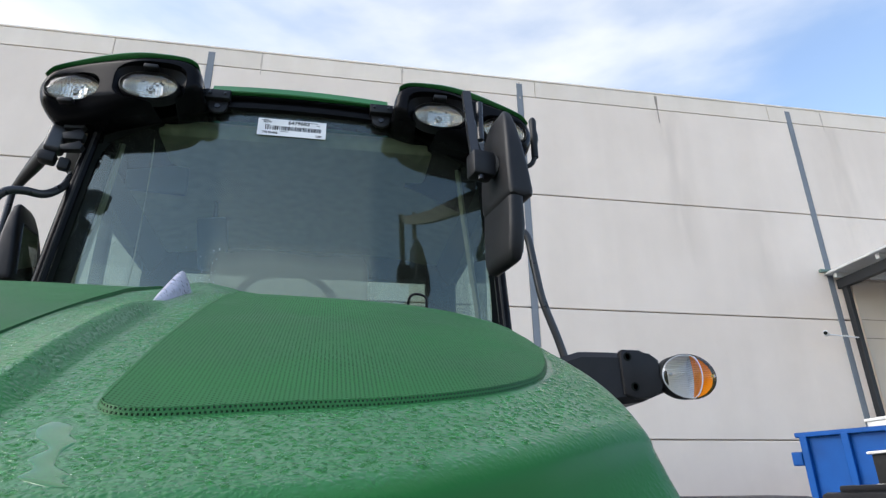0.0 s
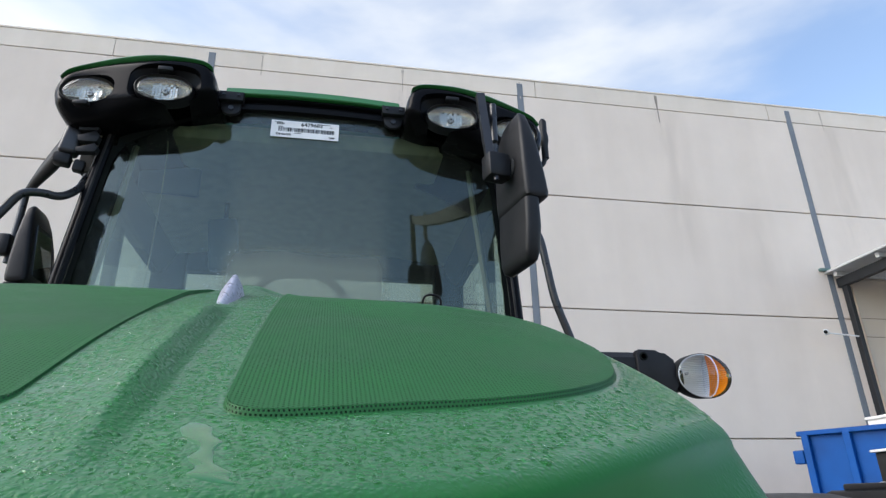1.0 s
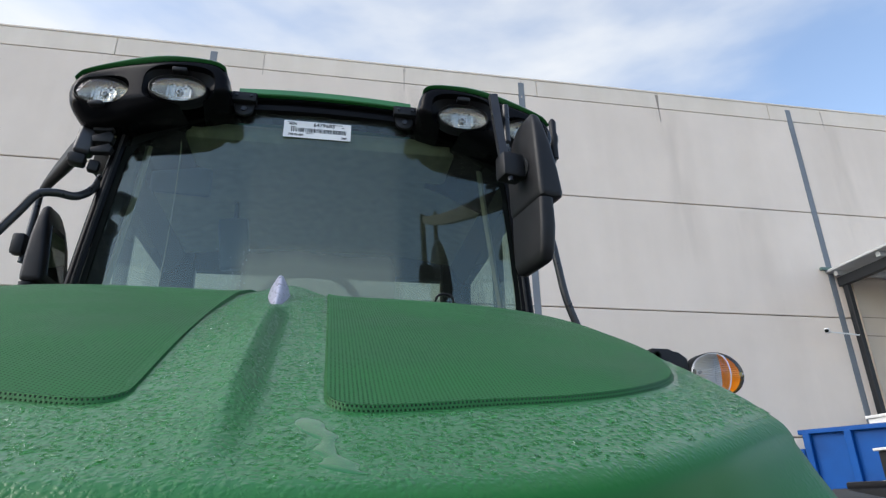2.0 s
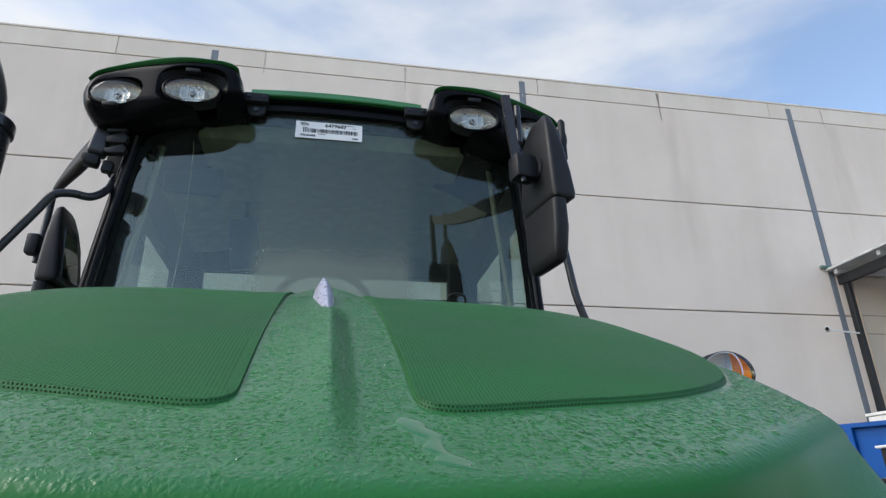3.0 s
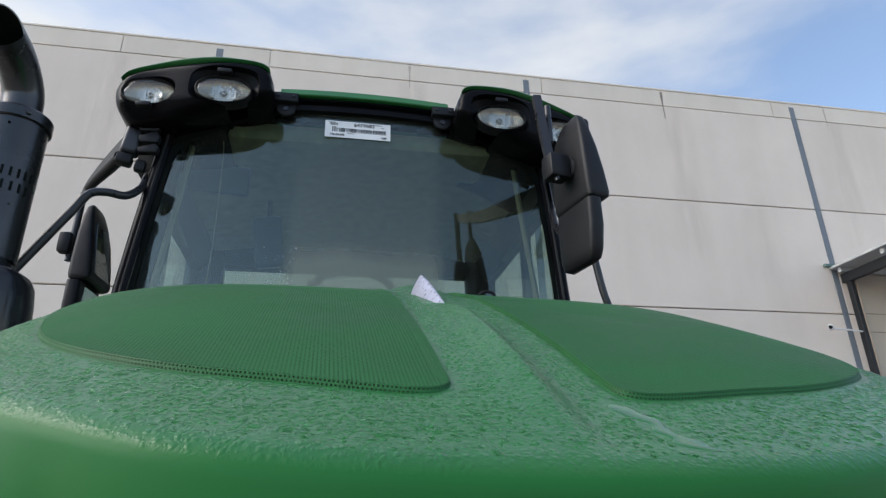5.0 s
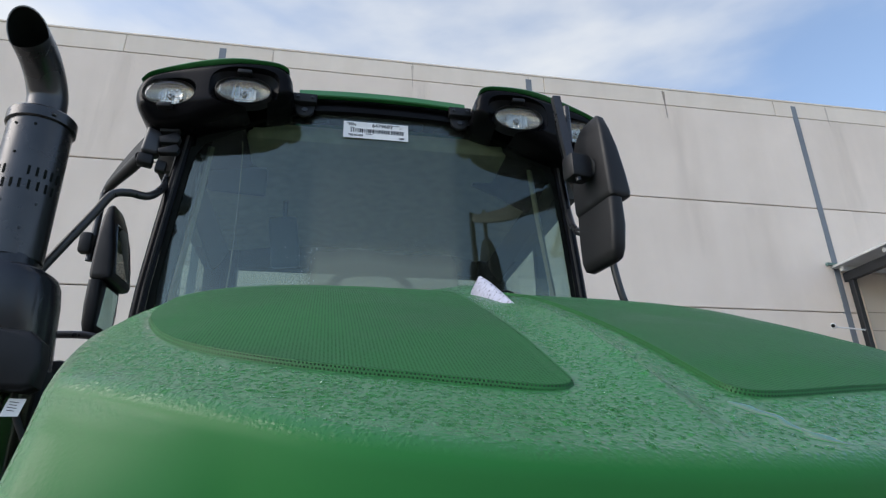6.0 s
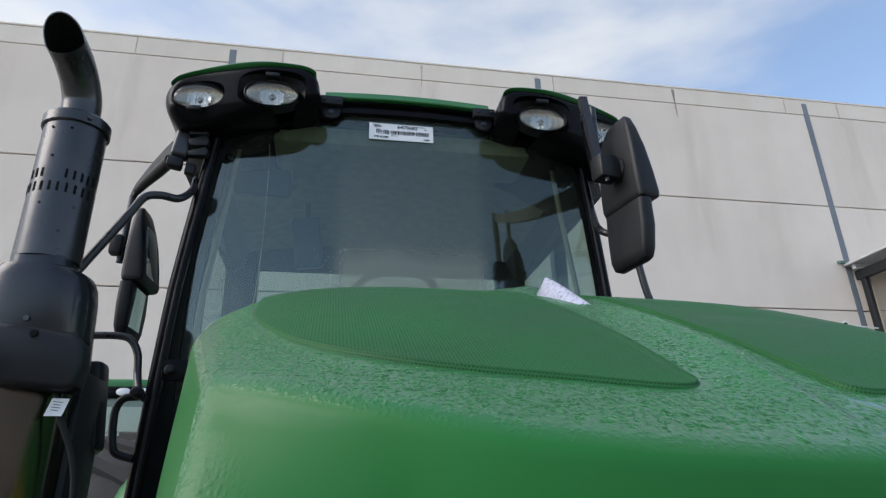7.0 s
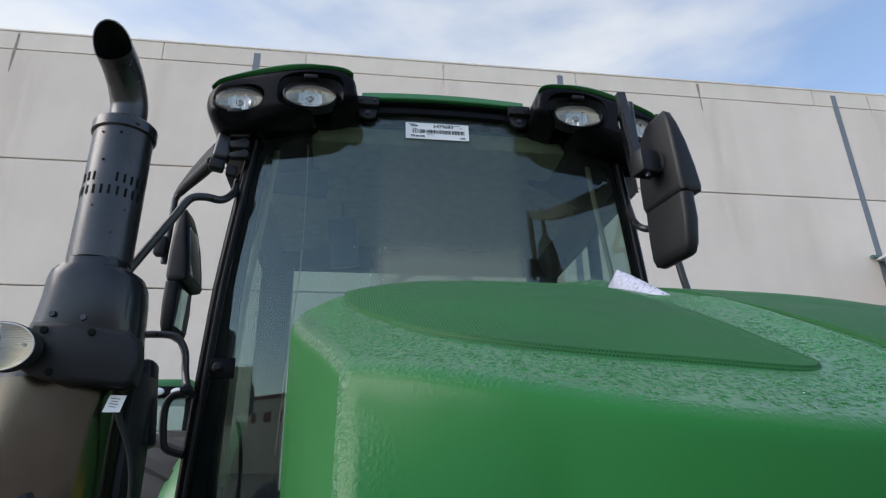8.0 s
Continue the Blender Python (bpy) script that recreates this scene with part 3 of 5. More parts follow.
def mesh_sheet():
    """A perforated sheet of staggered holes with a steep perforated rim, and under it a floor whose dark colour paints
    in the holes' shade.
    """
    corners = [(-1, -1), (1, -1), (1, 1), (-1, 1)]
    verts, faces, floor = [], [], []

    def cell(outer, inner):
        k = len(verts)
        verts.extend(outer + inner)
        faces.extend((k + a, k + (a + 1) % 4, k + 4 + (a + 1) % 4, k + 4 + a) for a in range(4))

    for i in range(int(0.34 / PITCH)):
        for j in range(int(0.60 / PITCH)):
            cx = 0.050 + (i + 0.5) * PITCH
            cy = 0.436 + (j + 0.5 + (0.5 if i % 2 else 0.0)) * PITCH
            d = panel_distance(cx, cy)[0]
            if d < SLANT - 0.0006:
                continue
            rings = []
            for r in (PITCH / 2, PITCH * 0.21):
                ring = []
                for ux, uy in corners:
                    x, y = cx + ux * r, cy + uy * r
                    if d < 0.005:
                        dv, (wx, wy) = panel_distance(x, y)
                        push = max(0.0, SLANT - dv)
                        x, y = x + wx * push, y + wy * push
                    ring.append((x, y, hood_top(x, y) + PROUD))
                rings.append(ring)
            cell(*rings)
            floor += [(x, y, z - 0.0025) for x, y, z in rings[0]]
    # the rim: two rows of holes along the panel's edge
    line = [Vector((0.050, 1.06 - 0.0026 * k)) for k in range(224)] + [Vector(q) for q in LIMITS[4:]]
    pts = [line[0]]
    for a, b in zip(line, line[1:]):
        while (b - pts[-1]).length >= PITCH and (a - pts[-1]).length < (b - pts[-1]).length + PITCH:
            pts.append(pts[-1] + (b - pts[-1]).normalized() * PITCH)
    ways = []
    for a, b in zip(pts, pts[1:]):
        t = (b - a).normalized()
        ways.append(Vector((-t.y, t.x)))
    for row in (0, 1):
        for k in range(1, len(pts) - 2):
            half = 0.5 if row else 0.0
            a, b = pts[k].lerp(pts[k + 1], half), pts[k + 1].lerp(pts[k + 2], half)
            wa, wb = ways[k], ways[k + 1]

            def spot(u, v):
                h = (row + v) / 2
                p = a.lerp(b, u) + wa.lerp(wb, u) * (SLANT * h)
                return (p.x, p.y, hood_top(p.x, p.y) + PROUD * h)

            cell([spot(u, v) for u, v in ((0, 0), (1, 0), (1, 1), (0, 1))], [spot(u, v) for u, v in ((0.27, 0.24), (0.73, 0.24), (0.73, 0.76), (0.27, 0.76))])
            if not row:
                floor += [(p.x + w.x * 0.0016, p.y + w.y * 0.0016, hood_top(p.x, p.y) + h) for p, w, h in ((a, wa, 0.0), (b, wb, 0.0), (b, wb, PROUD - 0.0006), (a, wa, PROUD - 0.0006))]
    return verts, faces, floor


SHEET = mesh_sheet()
for sign in (1, -1):
    g = Geo().add([on_hood(sign * x, y, z) for x, y, z in SHEET[0]], SHEET[1])
    panel = part("mesh_panel", g, M_MESH, tractor, "green perforated intake mesh let into the bonnet", 50)
    # added sheet close under the holes; its dark green stands for their shade
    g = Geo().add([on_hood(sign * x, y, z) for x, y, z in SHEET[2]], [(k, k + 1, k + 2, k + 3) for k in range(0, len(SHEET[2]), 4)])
    part("hole_shade", g, M_HOLESHADE, panel, "dark green sheet beneath the mesh, coloured as the shade in its holes", 0)

# a shallow pool of rain water running down to the nose, of uneven width
run = catmull([(0.040, 0.436, 0), (0.047, 0.424, 0), (0.052, 0.411, 0), (0.054, 0.398, 0), (0.059, 0.388, 0), (0.067, 0.381, 0)], 8)
rows = []
for k, q in enumerate(run):
    f = k / (len(run) - 1)
    half = (0.0066 + 0.0022 * math.sin(8.5 * f + 0.6) + 0.0012 * math.sin(27 * f)) * min(1.0, 0.25 + 5 * min(f, 1 - f)) ** 0.7
    off = 0.0016 * math.sin(19 * f + 1.0)
    rows.append([on_hood(q.x + off + u * half, q.y, hood_top(q.x + off + u * half, q.y) + h * min(1.0, 0.3 + 6 * min(f, 1 - f)))
                 for u, h in ((-1, -0.0001), (-0.9, 0.0002), (-0.7, 0.0004), (0, 0.0005), (0.7, 0.0004), (0.9, 0.0002), (1, -0.0001))])
part("water_run", Geo().loft(rows, False, False), M_POOL, tractor, "smooth pool of rain water on the green bonnet", 60)


def rain_beads():
    """Rain drops standing on the flat of the bonnet, close together and of uneven outline."""
    rnd, verts, faces, step = random.Random(21), [], [], 0.0041
    for i in range(int(0.88 / step)):
        for j in range(int(0.50 / step)):
            x = -0.44 + (i + 0.5 * (j % 2) + 0.75 * (rnd.random() - 0.5)) * step
            y = 0.365 + (j + 0.75 * (rnd.random() - 0.5)) * step
            if rnd.random() < 0.10:
                continue
            edge = float(np.interp(abs(x), BEAD_X, BEAD_Y))
            if y < edge + 0.011 or (y > 0.62 and abs(x) > 0.06 and abs(x) < 0.35) or panel_distance(abs(x), y)[0] > -0.004:
                continue
            if any((x - wx) ** 2 + (y - wy) ** 2 < 0.0085 ** 2 for wx, wy in RUN_LINE):
                continue
            if rnd.random() > 0.25 + (y - edge - 0.011) / 0.028:
                continue
            if 0.004 < x < 0.015 and 0.42 < y < 0.70 and rnd.random() < 0.75:
                continue
            small = rnd.random()
            r = (0.0011 + 0.0010 * small ** 1.2 + (0.0009 if small > 0.94 else 0.0)) * (0.7 if abs(x) < 0.022 else 1.0)
            tall, long, turn = r * (0.26 + 0.12 * rnd.random()), 1.0 + 0.5 * rnd.random(), math.pi * rnd.random()
            k = len(verts)
            wob = [0.82 + 0.36 * rnd.random() for q in range(7)]
            for f, h in ((1.0, -0.05), (0.86, 0.45), (0.52, 0.86)):
                for q in range(7):
                    a = 2 * math.pi * q / 7
                    u, v = f * r * wob[q] * math.cos(a) * long, f * r * wob[q] * math.sin(a)
                    px, py = x + u * math.cos(turn) - v * math.sin(turn), y + u * math.sin(turn) + v * math.cos(turn)
                    verts.append((px, py, hood_top(px, py) + h * tall))
            verts.append((x, y, hood_top(x, y) + tall))
            for ring in (0, 7):
                faces += [(k + ring + q, k + ring + (q + 1) % 7, k + ring + 7 + (q + 1) % 7, k + ring + 7 + q) for q in range(7)]
            faces += [(k + 14 + q, k + 14 + (q + 1) % 7, k + 21) for q in range(7)]
    return Geo().add([on_hood(*q) for q in verts], faces)


BEAD_X, BEAD_Y = [x for x, y in HALF[:9]] + [0.44], [y for x, y in HALF[:9]] + [0.9]
RUN_LINE = [(q.x, q.y) for q in run]

ob = part("rain", rain_beads(), M_RAIN, None, "", 180)
ob.visible_shadow = False
tagged(ob, "clear rain drops standing close together on the green bonnet", "rain drops", "", "stuff")

# badge fin under film
fin = []
for s in range(17):
    f = s / 16
    y = 0.714 + 0.142 * f
    low = float(np.interp(y, PROFILE_Y, PROFILE_Z)) - 0.005
    tall = 0.006 + (0.027 * f / 0.90 if f < 0.90 else 0.027 * max(0.0, 1 - (f - 0.90) / 0.10))
    wide = 0.003 + 0.0108 * math.sin(min(1, f * 1.2) * math.pi / 2)
    fin.append([(HX - 0.003 - 0.008 * f + k * wide, y, low + h * tall) for k, h in ((-1, 0), (-0.75, 0.5), (-0.2, 0.96), (0, 1), (0.2, 0.96), (0.75, 0.5), (1, 0))])
part("badge", Geo().loft(fin), M_BADGE, tractor, "pointed bonnet badge wrapped in crinkled silver film", 40)
# small yellow and black stripe at the rear of the bonnet's flank
for sign in (1, -1):
    g = Geo().box((sign * 0.472, 1.10, 1.42), (0.004, 0.9, 0.05), None, 0.001)
    part("stripe", g, M_YELLOW, tractor, "yellow side stripe")

# ---- cab ----
def arc_y(x):
    """The windscreen and roof front bow backwards to the sides."""
    return 2.387 + 0.11 * (x / 0.85) ** 2


def bow(z):
    """The windscreen bulges forward a little below its middle."""
    return 0.05 * (z - 2.05) ** 2 - 0.034


def glass_half(z, sign):
    """Half width of the windscreen at a height, a little wider on the exhaust's side."""
    return 0.885 - 0.103 * (z - 1.35) / 1.65 + (0.022 - 0.028 * max(0.0, (z - 2.2) / 0.65) if sign < 0 else 0.0)


def screen_grid(z_of_x_top, z_low, nx=32, nz=18):
    rows = []
    for j in range(nz + 1):
        row = []
        for i in range(nx + 1):
            u = -1 + 2 * i / nx
            zt = z_of_x_top(u * glass_half(3.0, u))
            z = z_low + (zt - z_low) * j / nz
            x = u * glass_half(z, u)
            row.append((x, arc_y(x) + bow(z), z))
        rows.append(row)
    return rows


def top_edge(x):
    """The windscreen's upper edge: level in the middle, falling towards the corners."""
    a = abs(x)
    return 3.015 if a < 0.30 else 3.015 - 0.145 * ((a - 0.30) / 0.48) ** 1.3


windscreen = part("windscreen", Geo().loft(screen_grid(top_edge, 1.35), False, False), M_GLASS, tractor,
                  "green-tinted laminated windscreen", 60)
windscreen.visible_shadow = False
# printed black border of the windscreen, rounded out at its upper corners
for sign in (1, -1):
    rows = []
    for z in np.linspace(1.35, 2.835, 40):
        xo = glass_half(z, sign)
        w = 0.022 + 0.03 * max(0.0, min(1.0, (2.25 - z) / 0.5)) + 0.03 * max(0.0, (z - 2.73) / 0.105) ** 2.2
        rows.append([(sign * (xo - w * q), arc_y(xo - w * q) - 0.004 + bow(z), z) for q in (0, 0.5, 1)])
    part("screen_border", Geo().loft(rows, False, False), M_DARK, windscreen, "black printed glass border", 60)
    rows = []
    for x in np.linspace(0.30, glass_half(3.0, sign), 24):
        zt = top_edge(x)
        rows.append([(sign * x, arc_y(x) - 0.005 + bow(z), z) for z in (zt - 0.018 - 0.03 * max(0, (x - 0.5) / 0.27), zt)])
    part("screen_border", Geo().loft(rows, False, False), M_DARK, windscreen, "black printed glass border", 60)

# A pillars
for sign in (1, -1):
    rings = []
    for z in np.linspace(0.95, 2.95, 20):
        xi = glass_half(z, sign) + 0.002
        y0 = arc_y(xi) + bow(z) - 0.012
        prof = [(0, 0), (0.018, -0.006), (0.038, -0.004), (0.052, 0.012), (0.060, 0.05), (0.054, 0.085), (0.02, 0.09), (0.0, 0.05)]
        rings.append([(sign * (xi + px), y0 + py, z) for px, py in prof])
    pillar = part("pillar", Geo().loft(rings), M_GLOSSBLACK, tractor, "gloss black front cab pillar", 45)
    line = [(sign * (glass_half(z, sign) + 0.020), arc_y(glass_half(z, sign) + 0.02) + bow(z) - 0.021, z) for z in np.linspace(1.0, 2.9, 12)]
    part("seal", Geo().tube(line, 0.006, 6), M_RUBBER, pillar, "rubber seal", 60)

# middle roof front: green lip, black gutter, wiper rail
rows = []
for x in np.linspace(-0.362, 0.362, 17):
    y = arc_y(x) - 0.030
    rows.append([(x, y, 3.066), (x, y - 0.003, 3.071), (x, y + 0.012, 3.104), (x, y + 0.05, 3.114), (x, y + 0.5, 3.13), (x, y + 0.5, 3.06), (x, y + 0.02, 3.062)])
part("roof_lip", Geo().loft(rows), M_GREEN, tractor, "green front lip of the cab roof", 40)
rows = []
for x in np.linspace(-0.42, 0.42, 17):
    y = arc_y(x) - 0.012
    rows.append([(x, y, 3.068), (x, y - 0.008, 3.05), (x, y + 0.012, 3.046), (x, y + 0.012, 3.030), (x, y - 0.004, 3.026), (x, y - 0.002, 3.004), (x, y + 0.10, 3.0), (x, y + 0.10, 3.068)])
part("gutter", Geo().loft(rows), M_GLOSSBLACK, tractor, "black gutter above the windscreen", 30)
for sign in (1, -1):
    x = sign * 0.335
    outline = [(-0.048, -0.012), (0.048, -0.012), (0.050, 0.030), (-0.050, 0.030)]
    m = Matrix.Translation((x, arc_y(x) - 0.012, 3.035)) @ Euler((radians(90), 0, 0)).to_matrix().to_4x4()
    br = part("bracket", Geo().prism(outline, m, 0.040, 0.006), M_BLACK, tractor, "black windscreen hinge bracket", 35)
    tongue = [(-0.042, 0.0)] + [(0.038 * math.sin(a), -0.030 - 0.030 * math.cos(a)) for a in np.linspace(-1.4, 1.4, 11)] + [(0.042, 0.0)]
    m = Matrix.Translation((x, arc_y(x) - 0.012, 3.028)) @ Euler((radians(90), 0, 0)).to_matrix().to_4x4()
    part("tongue", Geo().prism(tongue, m, 0.014, 0.004), M_BLACK, br, "", 35)
    for dx, dz, r in ((0, -0.030, 0.013), (-0.03, 0.018, 0.007), (0.03, 0.018, 0.007)):
        yf = arc_y(x) - 0.012 - (0.014 if dz < 0 else 0.040)
        m = [(x + dx, yf + 0.004, 3.028 + dz), (x + dx, yf - 0.006, 3.028 + dz)]
        part("bolt", Geo().tube(m, [r, r * 0.8], 10), M_STEEL, br, "", 35)


def carve(solid, cutters):
    """The mesh of a closed solid less the cutters."""
    def temp(geo):
        me = bpy.data.meshes.new("temp")
        me.from_pydata([tuple(q) for q in geo.v], [], geo.f)
        bm = bmesh.new()
        bm.from_mesh(me)
        bmesh.ops.recalc_face_normals(bm, faces=bm.faces)
        bm.to_mesh(me)
        bm.free()
        return new("temp", me)

    body, tools = temp(solid), [temp(c) for c in cutters]
    for t in tools:
        mod = body.modifiers.new("cut", "BOOLEAN")
        mod.operation, mod.object, mod.solver = "DIFFERENCE", t, "EXACT"
    me = body.evaluated_get(bpy.context.evaluated_depsgraph_get()).to_mesh()
    out = Geo().add([tuple(q.co) for q in me.vertices], [tuple(f.vertices) for f in me.polygons])
    for o in (body, *tools):
        bpy.data.objects.remove(o)
    return out


def pod_front(x):
    t = min(1.0, max(0.0, (x - 0.56) / 0.40))
    return 2.246 + 0.090 * t * t * (3 - 2 * t) + 0.9 * max(0.0, x - 0.95) ** 1.2


LAMPS = ((0.572, 2.262, 2.985, 0.104, 0), (0.868, 2.322, 2.982, 0.099, 5))


def roof_pod(sign):
    """One front corner of the roof: black fascia with two recessed work lamps under a green cap."""
    shape = [(0.384, 2.985), (0.382, 3.030), (0.388, 3.065), (0.408, 3.096), (0.465, 3.113), (0.625, 3.113), (0.78, 3.108), (0.885, 3.094), (0.950, 3.072),
             (0.992, 3.038), (1.008, 2.992), (0.996, 2.940), (0.966, 2.892), (0.925, 2.862), (0.86, 2.862), (0.787, 2.872), (0.69, 2.890), (0.60, 2.912), (0.48, 2.948)]
    line = [(q[0], q[1]) for q in catmull([(x, z, 0) for x, z in shape], 4, True)]
    cx, cz = 0.69, 2.99

    def at(x, y, z):
        return (sign * x, y, z - 0.012 * sign * x)

    rings = []
    for inset, back in ((0.0, 0.60), (0.0, 0.30), (0.0, 0.10), (0.0, 0.052), (0.003, 0.030), (0.010, 0.012), (0.022, 0.003), (0.038, 0.0)):
        row = []
        for x, z in line:
            d = Vector((cx - x, cz - z))
            k = inset / max(d.length, 1e-6)
            px, pz = x + d.x * k, z + d.y * k
            low = 0.055 * max(0.0, (2.93 - pz) / 0.08)
            row.append(at(px, pod_front(px) + back + low, pz))
        rings.append(row)
    for f in (0.85, 0.7, 0.55, 0.4, 0.25, 0.1):
        row = []
        for x, y, z in rings[7]:
            px, pz = cx + (abs(x) - cx) * f, cz + (z + 0.012 * x - cz) * f
            row.append(at(px, pod_front(px) + 0.055 * max(0.0, (2.93 - pz) / 0.08), pz))
        rings.append(row)
    solid = Geo().loft(rings)
    cutters = []
    for lx, ly, lz, rx, turn in LAMPS:
        base = Matrix.Translation(at(lx, ly, lz)) @ Euler((0, 0, radians(sign * turn))).to_matrix().to_4x4()
        big, up, p0 = ((1.36, 1.50), 0.014, 3.4) if turn == 0 else ((1.14, 1.20), 0.0, 2.4)
        rr = [[base @ Vector((x * gx, y, z * gz + dz)) for x, z in oval(0, 0, rx, 0.056, 40, p)]
              for y, gx, gz, p, dz in ((-0.12, big[0] + 0.2, big[1] + 0.1, p0, up), (-0.020, big[0], big[1], p0, up), (0.014, big[0] * 0.94, big[1] * 0.94, p0, up), (0.028, 1.08, 1.12, 2.2, 0), (0.20, 1.04, 1.06, 2.1, 0))]
        cutters.append(Geo().loft(rr))
    pod = part("roof_corner", carve(solid, cutters), M_GLOSSBLACK, tractor, "gloss black roof corner with two recessed work lamps", 40)
    # green cap over the top edge, thinning out towards its ends
    top_line = [q for q in line if q[1] > 3.040 and q[0] > 0.395]
    rows = []
    for k, (x, z) in enumerate(top_line):
        d = Vector((x - cx, (z - cz) * 2.5)).normalized()
        e = max(0.02, math.sin(math.pi * k / (len(top_line) - 1))) ** 0.5
        rows.append([at(x + d.x * q * 0.6 * e, pod_front(x) + y, z + abs(d.y) * q * e) for q, y in ((-0.010, 0.030), (-0.004, 0.004), (0.005, -0.003 * e), (0.014, 0.004), (0.020, 0.03), (0.024, 0.13), (0.030, 0.42), (0.0, 0.42))])
    part("roof_cap", Geo().loft(rows, True, True), M_GREEN, tractor, "green roof cap edge", 60)
    for lx, ly, lz, rx, turn in LAMPS:
        rz = 0.059
        base = Matrix.Translation(at(lx, ly, lz)) @ Euler((0, 0, radians(sign * turn))).to_matrix().to_4x4()
        rr = [[base @ Vector((x * k, y, z * k)) for x, z in oval(0, 0, rx, rz, 40, 2.1)] for y, k in ((0.06, 1.06), (0.014, 1.06), (0.004, 1.04), (0.002, 1.01), (0.008, 0.985), (0.05, 0.98))]
        lamp = part("work_lamp", Geo().loft(rr, True, False), M_BLACK, tractor, "oval work lamp with a clear ribbed lens", 60)
        dish = []
        for q in range(9):
            f = q / 8
            k = math.sqrt(max(0.0, 1 - f * f)) if f < 1 else 0.02
            dish.append([base @ Vector((x * k, 0.020 + 0.022 * f, z * k)) for x, z in oval(0, 0, rx, rz, 40, 2.1)])
        part("reflector", Geo().loft(dish, True, False), M_DISH, lamp, "bright reflector", 60)
        bulb = [[base @ Vector((0.012 * math.cos(a) * k, y, 0.012 * math.sin(a) * k)) for a in np.linspace(0, 2 * math.pi, 16, False)] for y, k in ((0.07, 1.0), (0.036, 1.0), (0.030, 0.8), (0.029, 0.45), (0.036, 0.4), (0.036, 0.05))]
        part("bulb_cap", Geo().loft(bulb), M_BULB, lamp, "grey bulb shield", 40)
        for r in range(-4, 5):
            for c in range(-4, 5):
                x, z = c * 0.0108, r * 0.0108
                if x * x + z * z > 0.0002 and (x / rx) ** 2 * 3.6 + (z / rz) ** 2 * 1.3 < 0.85:
                    tilt = Euler((radians(5 if (r + c) % 2 else -4), 0, radians(-260 * x + (4 if c % 2 else -4)))).to_matrix()
                    part("facet", Geo().box(base @ Vector((x, 0.042 - 4.0 * x * x, z)), (0.0102, 0.008, 0.0102), base.to_3x3() @ tilt, 0.001, 1), M_CHROME, lamp, "", 30)
        lens = []
        for q in range(7):
            f = q / 6
            k = math.cos(f * math.pi / 2) if f < 1 else 0.02
            lens.append([base @ Vector((x * k * 0.99, 0.010 - 0.014 * math.sin(f * math.pi / 2), z * k * 0.99)) for x, z in oval(0, 0, rx, rz, 40, 2.1)])
        ob = part("lens", Geo().loft(lens, True, False), M_LENS, lamp, "clear ribbed lens", 60)
        ob.visible_shadow = False
        dz, dy = (rz + 0.020, 0.0) if turn == 0 else (-rz - 0.016, -0.008)
        part("latch", Geo().box(base @ Vector((0.0, dy, dz)), (0.056, 0.03, 0.018), base.to_3x3(), 0.005), M_BLACK, lamp, "", 35)
    return pod


for sign in (-1, 1):
    roof_pod(sign)
# roof and cab shell behind
rows = []
for y, h in ((2.62, 0.0), (2.9, 0.035), (3.4, 0.045), (3.9, 0.0)):
    rows.append([(x, y, 3.06 + h + 0.05 * (1 - (x / 0.98) ** 4)) for x in np.linspace(-0.98, 0.98, 21)] + [(0.98, y, 2.98), (-0.98, y, 2.98)])
part("roof", Geo().loft(rows), M_GREEN, tractor, "green cab roof", 40)
rows = []
for y in (2.47, 2.7, 3.2, 3.85):
    rows.append([(x, y, 2.955 - 0.10 * (abs(x) / 0.9) ** 3) for x in np.linspace(-0.92, 0.92, 17)] + [(0.92, y, 2.975), (-0.92, y, 2.975)])
part("headliner", Geo().loft(rows), M_HEADLINER, tractor, "beige headliner inside the cab", 50)
for sign in (1, -1):
    g = Geo().box((sign * 0.845, 3.83, 2.1), (0.19, 0.10, 1.75), None, 0.02)
    part("rear_post", g, M_BLACK, tractor, "black rear cab post")
    g = Geo().box((sign * 0.94, 3.15, 2.05), (0.055, 0.07, 1.8), None, 0.015)
    part("door_post", g, M_TRIM, tractor, "cab door post")
    g = Geo().add([(sign * 0.93, 2.50, 1.2), (sign * 0.95, 3.85, 1.2), (sign * 0.88, 3.85, 2.95), (sign * 0.84, 2.50, 2.92)], [(0, 1, 2, 3)])
    ob = part("side_glass", g, M_SIDEGLASS, tractor, "tinted cab side glass")
    ob.visible_shadow = False
    g = Geo().box((sign * 0.90, 3.2, 1.15), (0.12, 1.35, 0.5), None, 0.03)
    part("cab_side", g, M_TRIM, tractor, "dark lower cab side")
g = Geo().add([(-0.85, 3.86, 1.5), (0.85, 3.86, 1.5), (0.85, 3.86, 2.93), (-0.85, 3.86, 2.93)], [(0, 1, 2, 3)])
ob = part("rear_glass", g, M_SIDEGLASS, tractor, "tinted rear cab window")
ob.visible_shadow = False
g = Geo().box((0, 3.86, 1.25), (1.75, 0.08, 0.5), None, 0.02)
part("rear_panel", g, M_TRIM, tractor, "dark panel below the rear window")
g = Geo().box((0, 3.86, 2.875), (1.75, 0.10, 0.16), None, 0.02)
part("rear_header", g, M_TRIM, tractor, "bar above the rear window")
g = Geo().box((0, 3.2, 0.95), (1.75, 1.4, 0.08), None, 0.02)
part("cab_floor", g, M_RUBBER, tractor, "black cab floor")

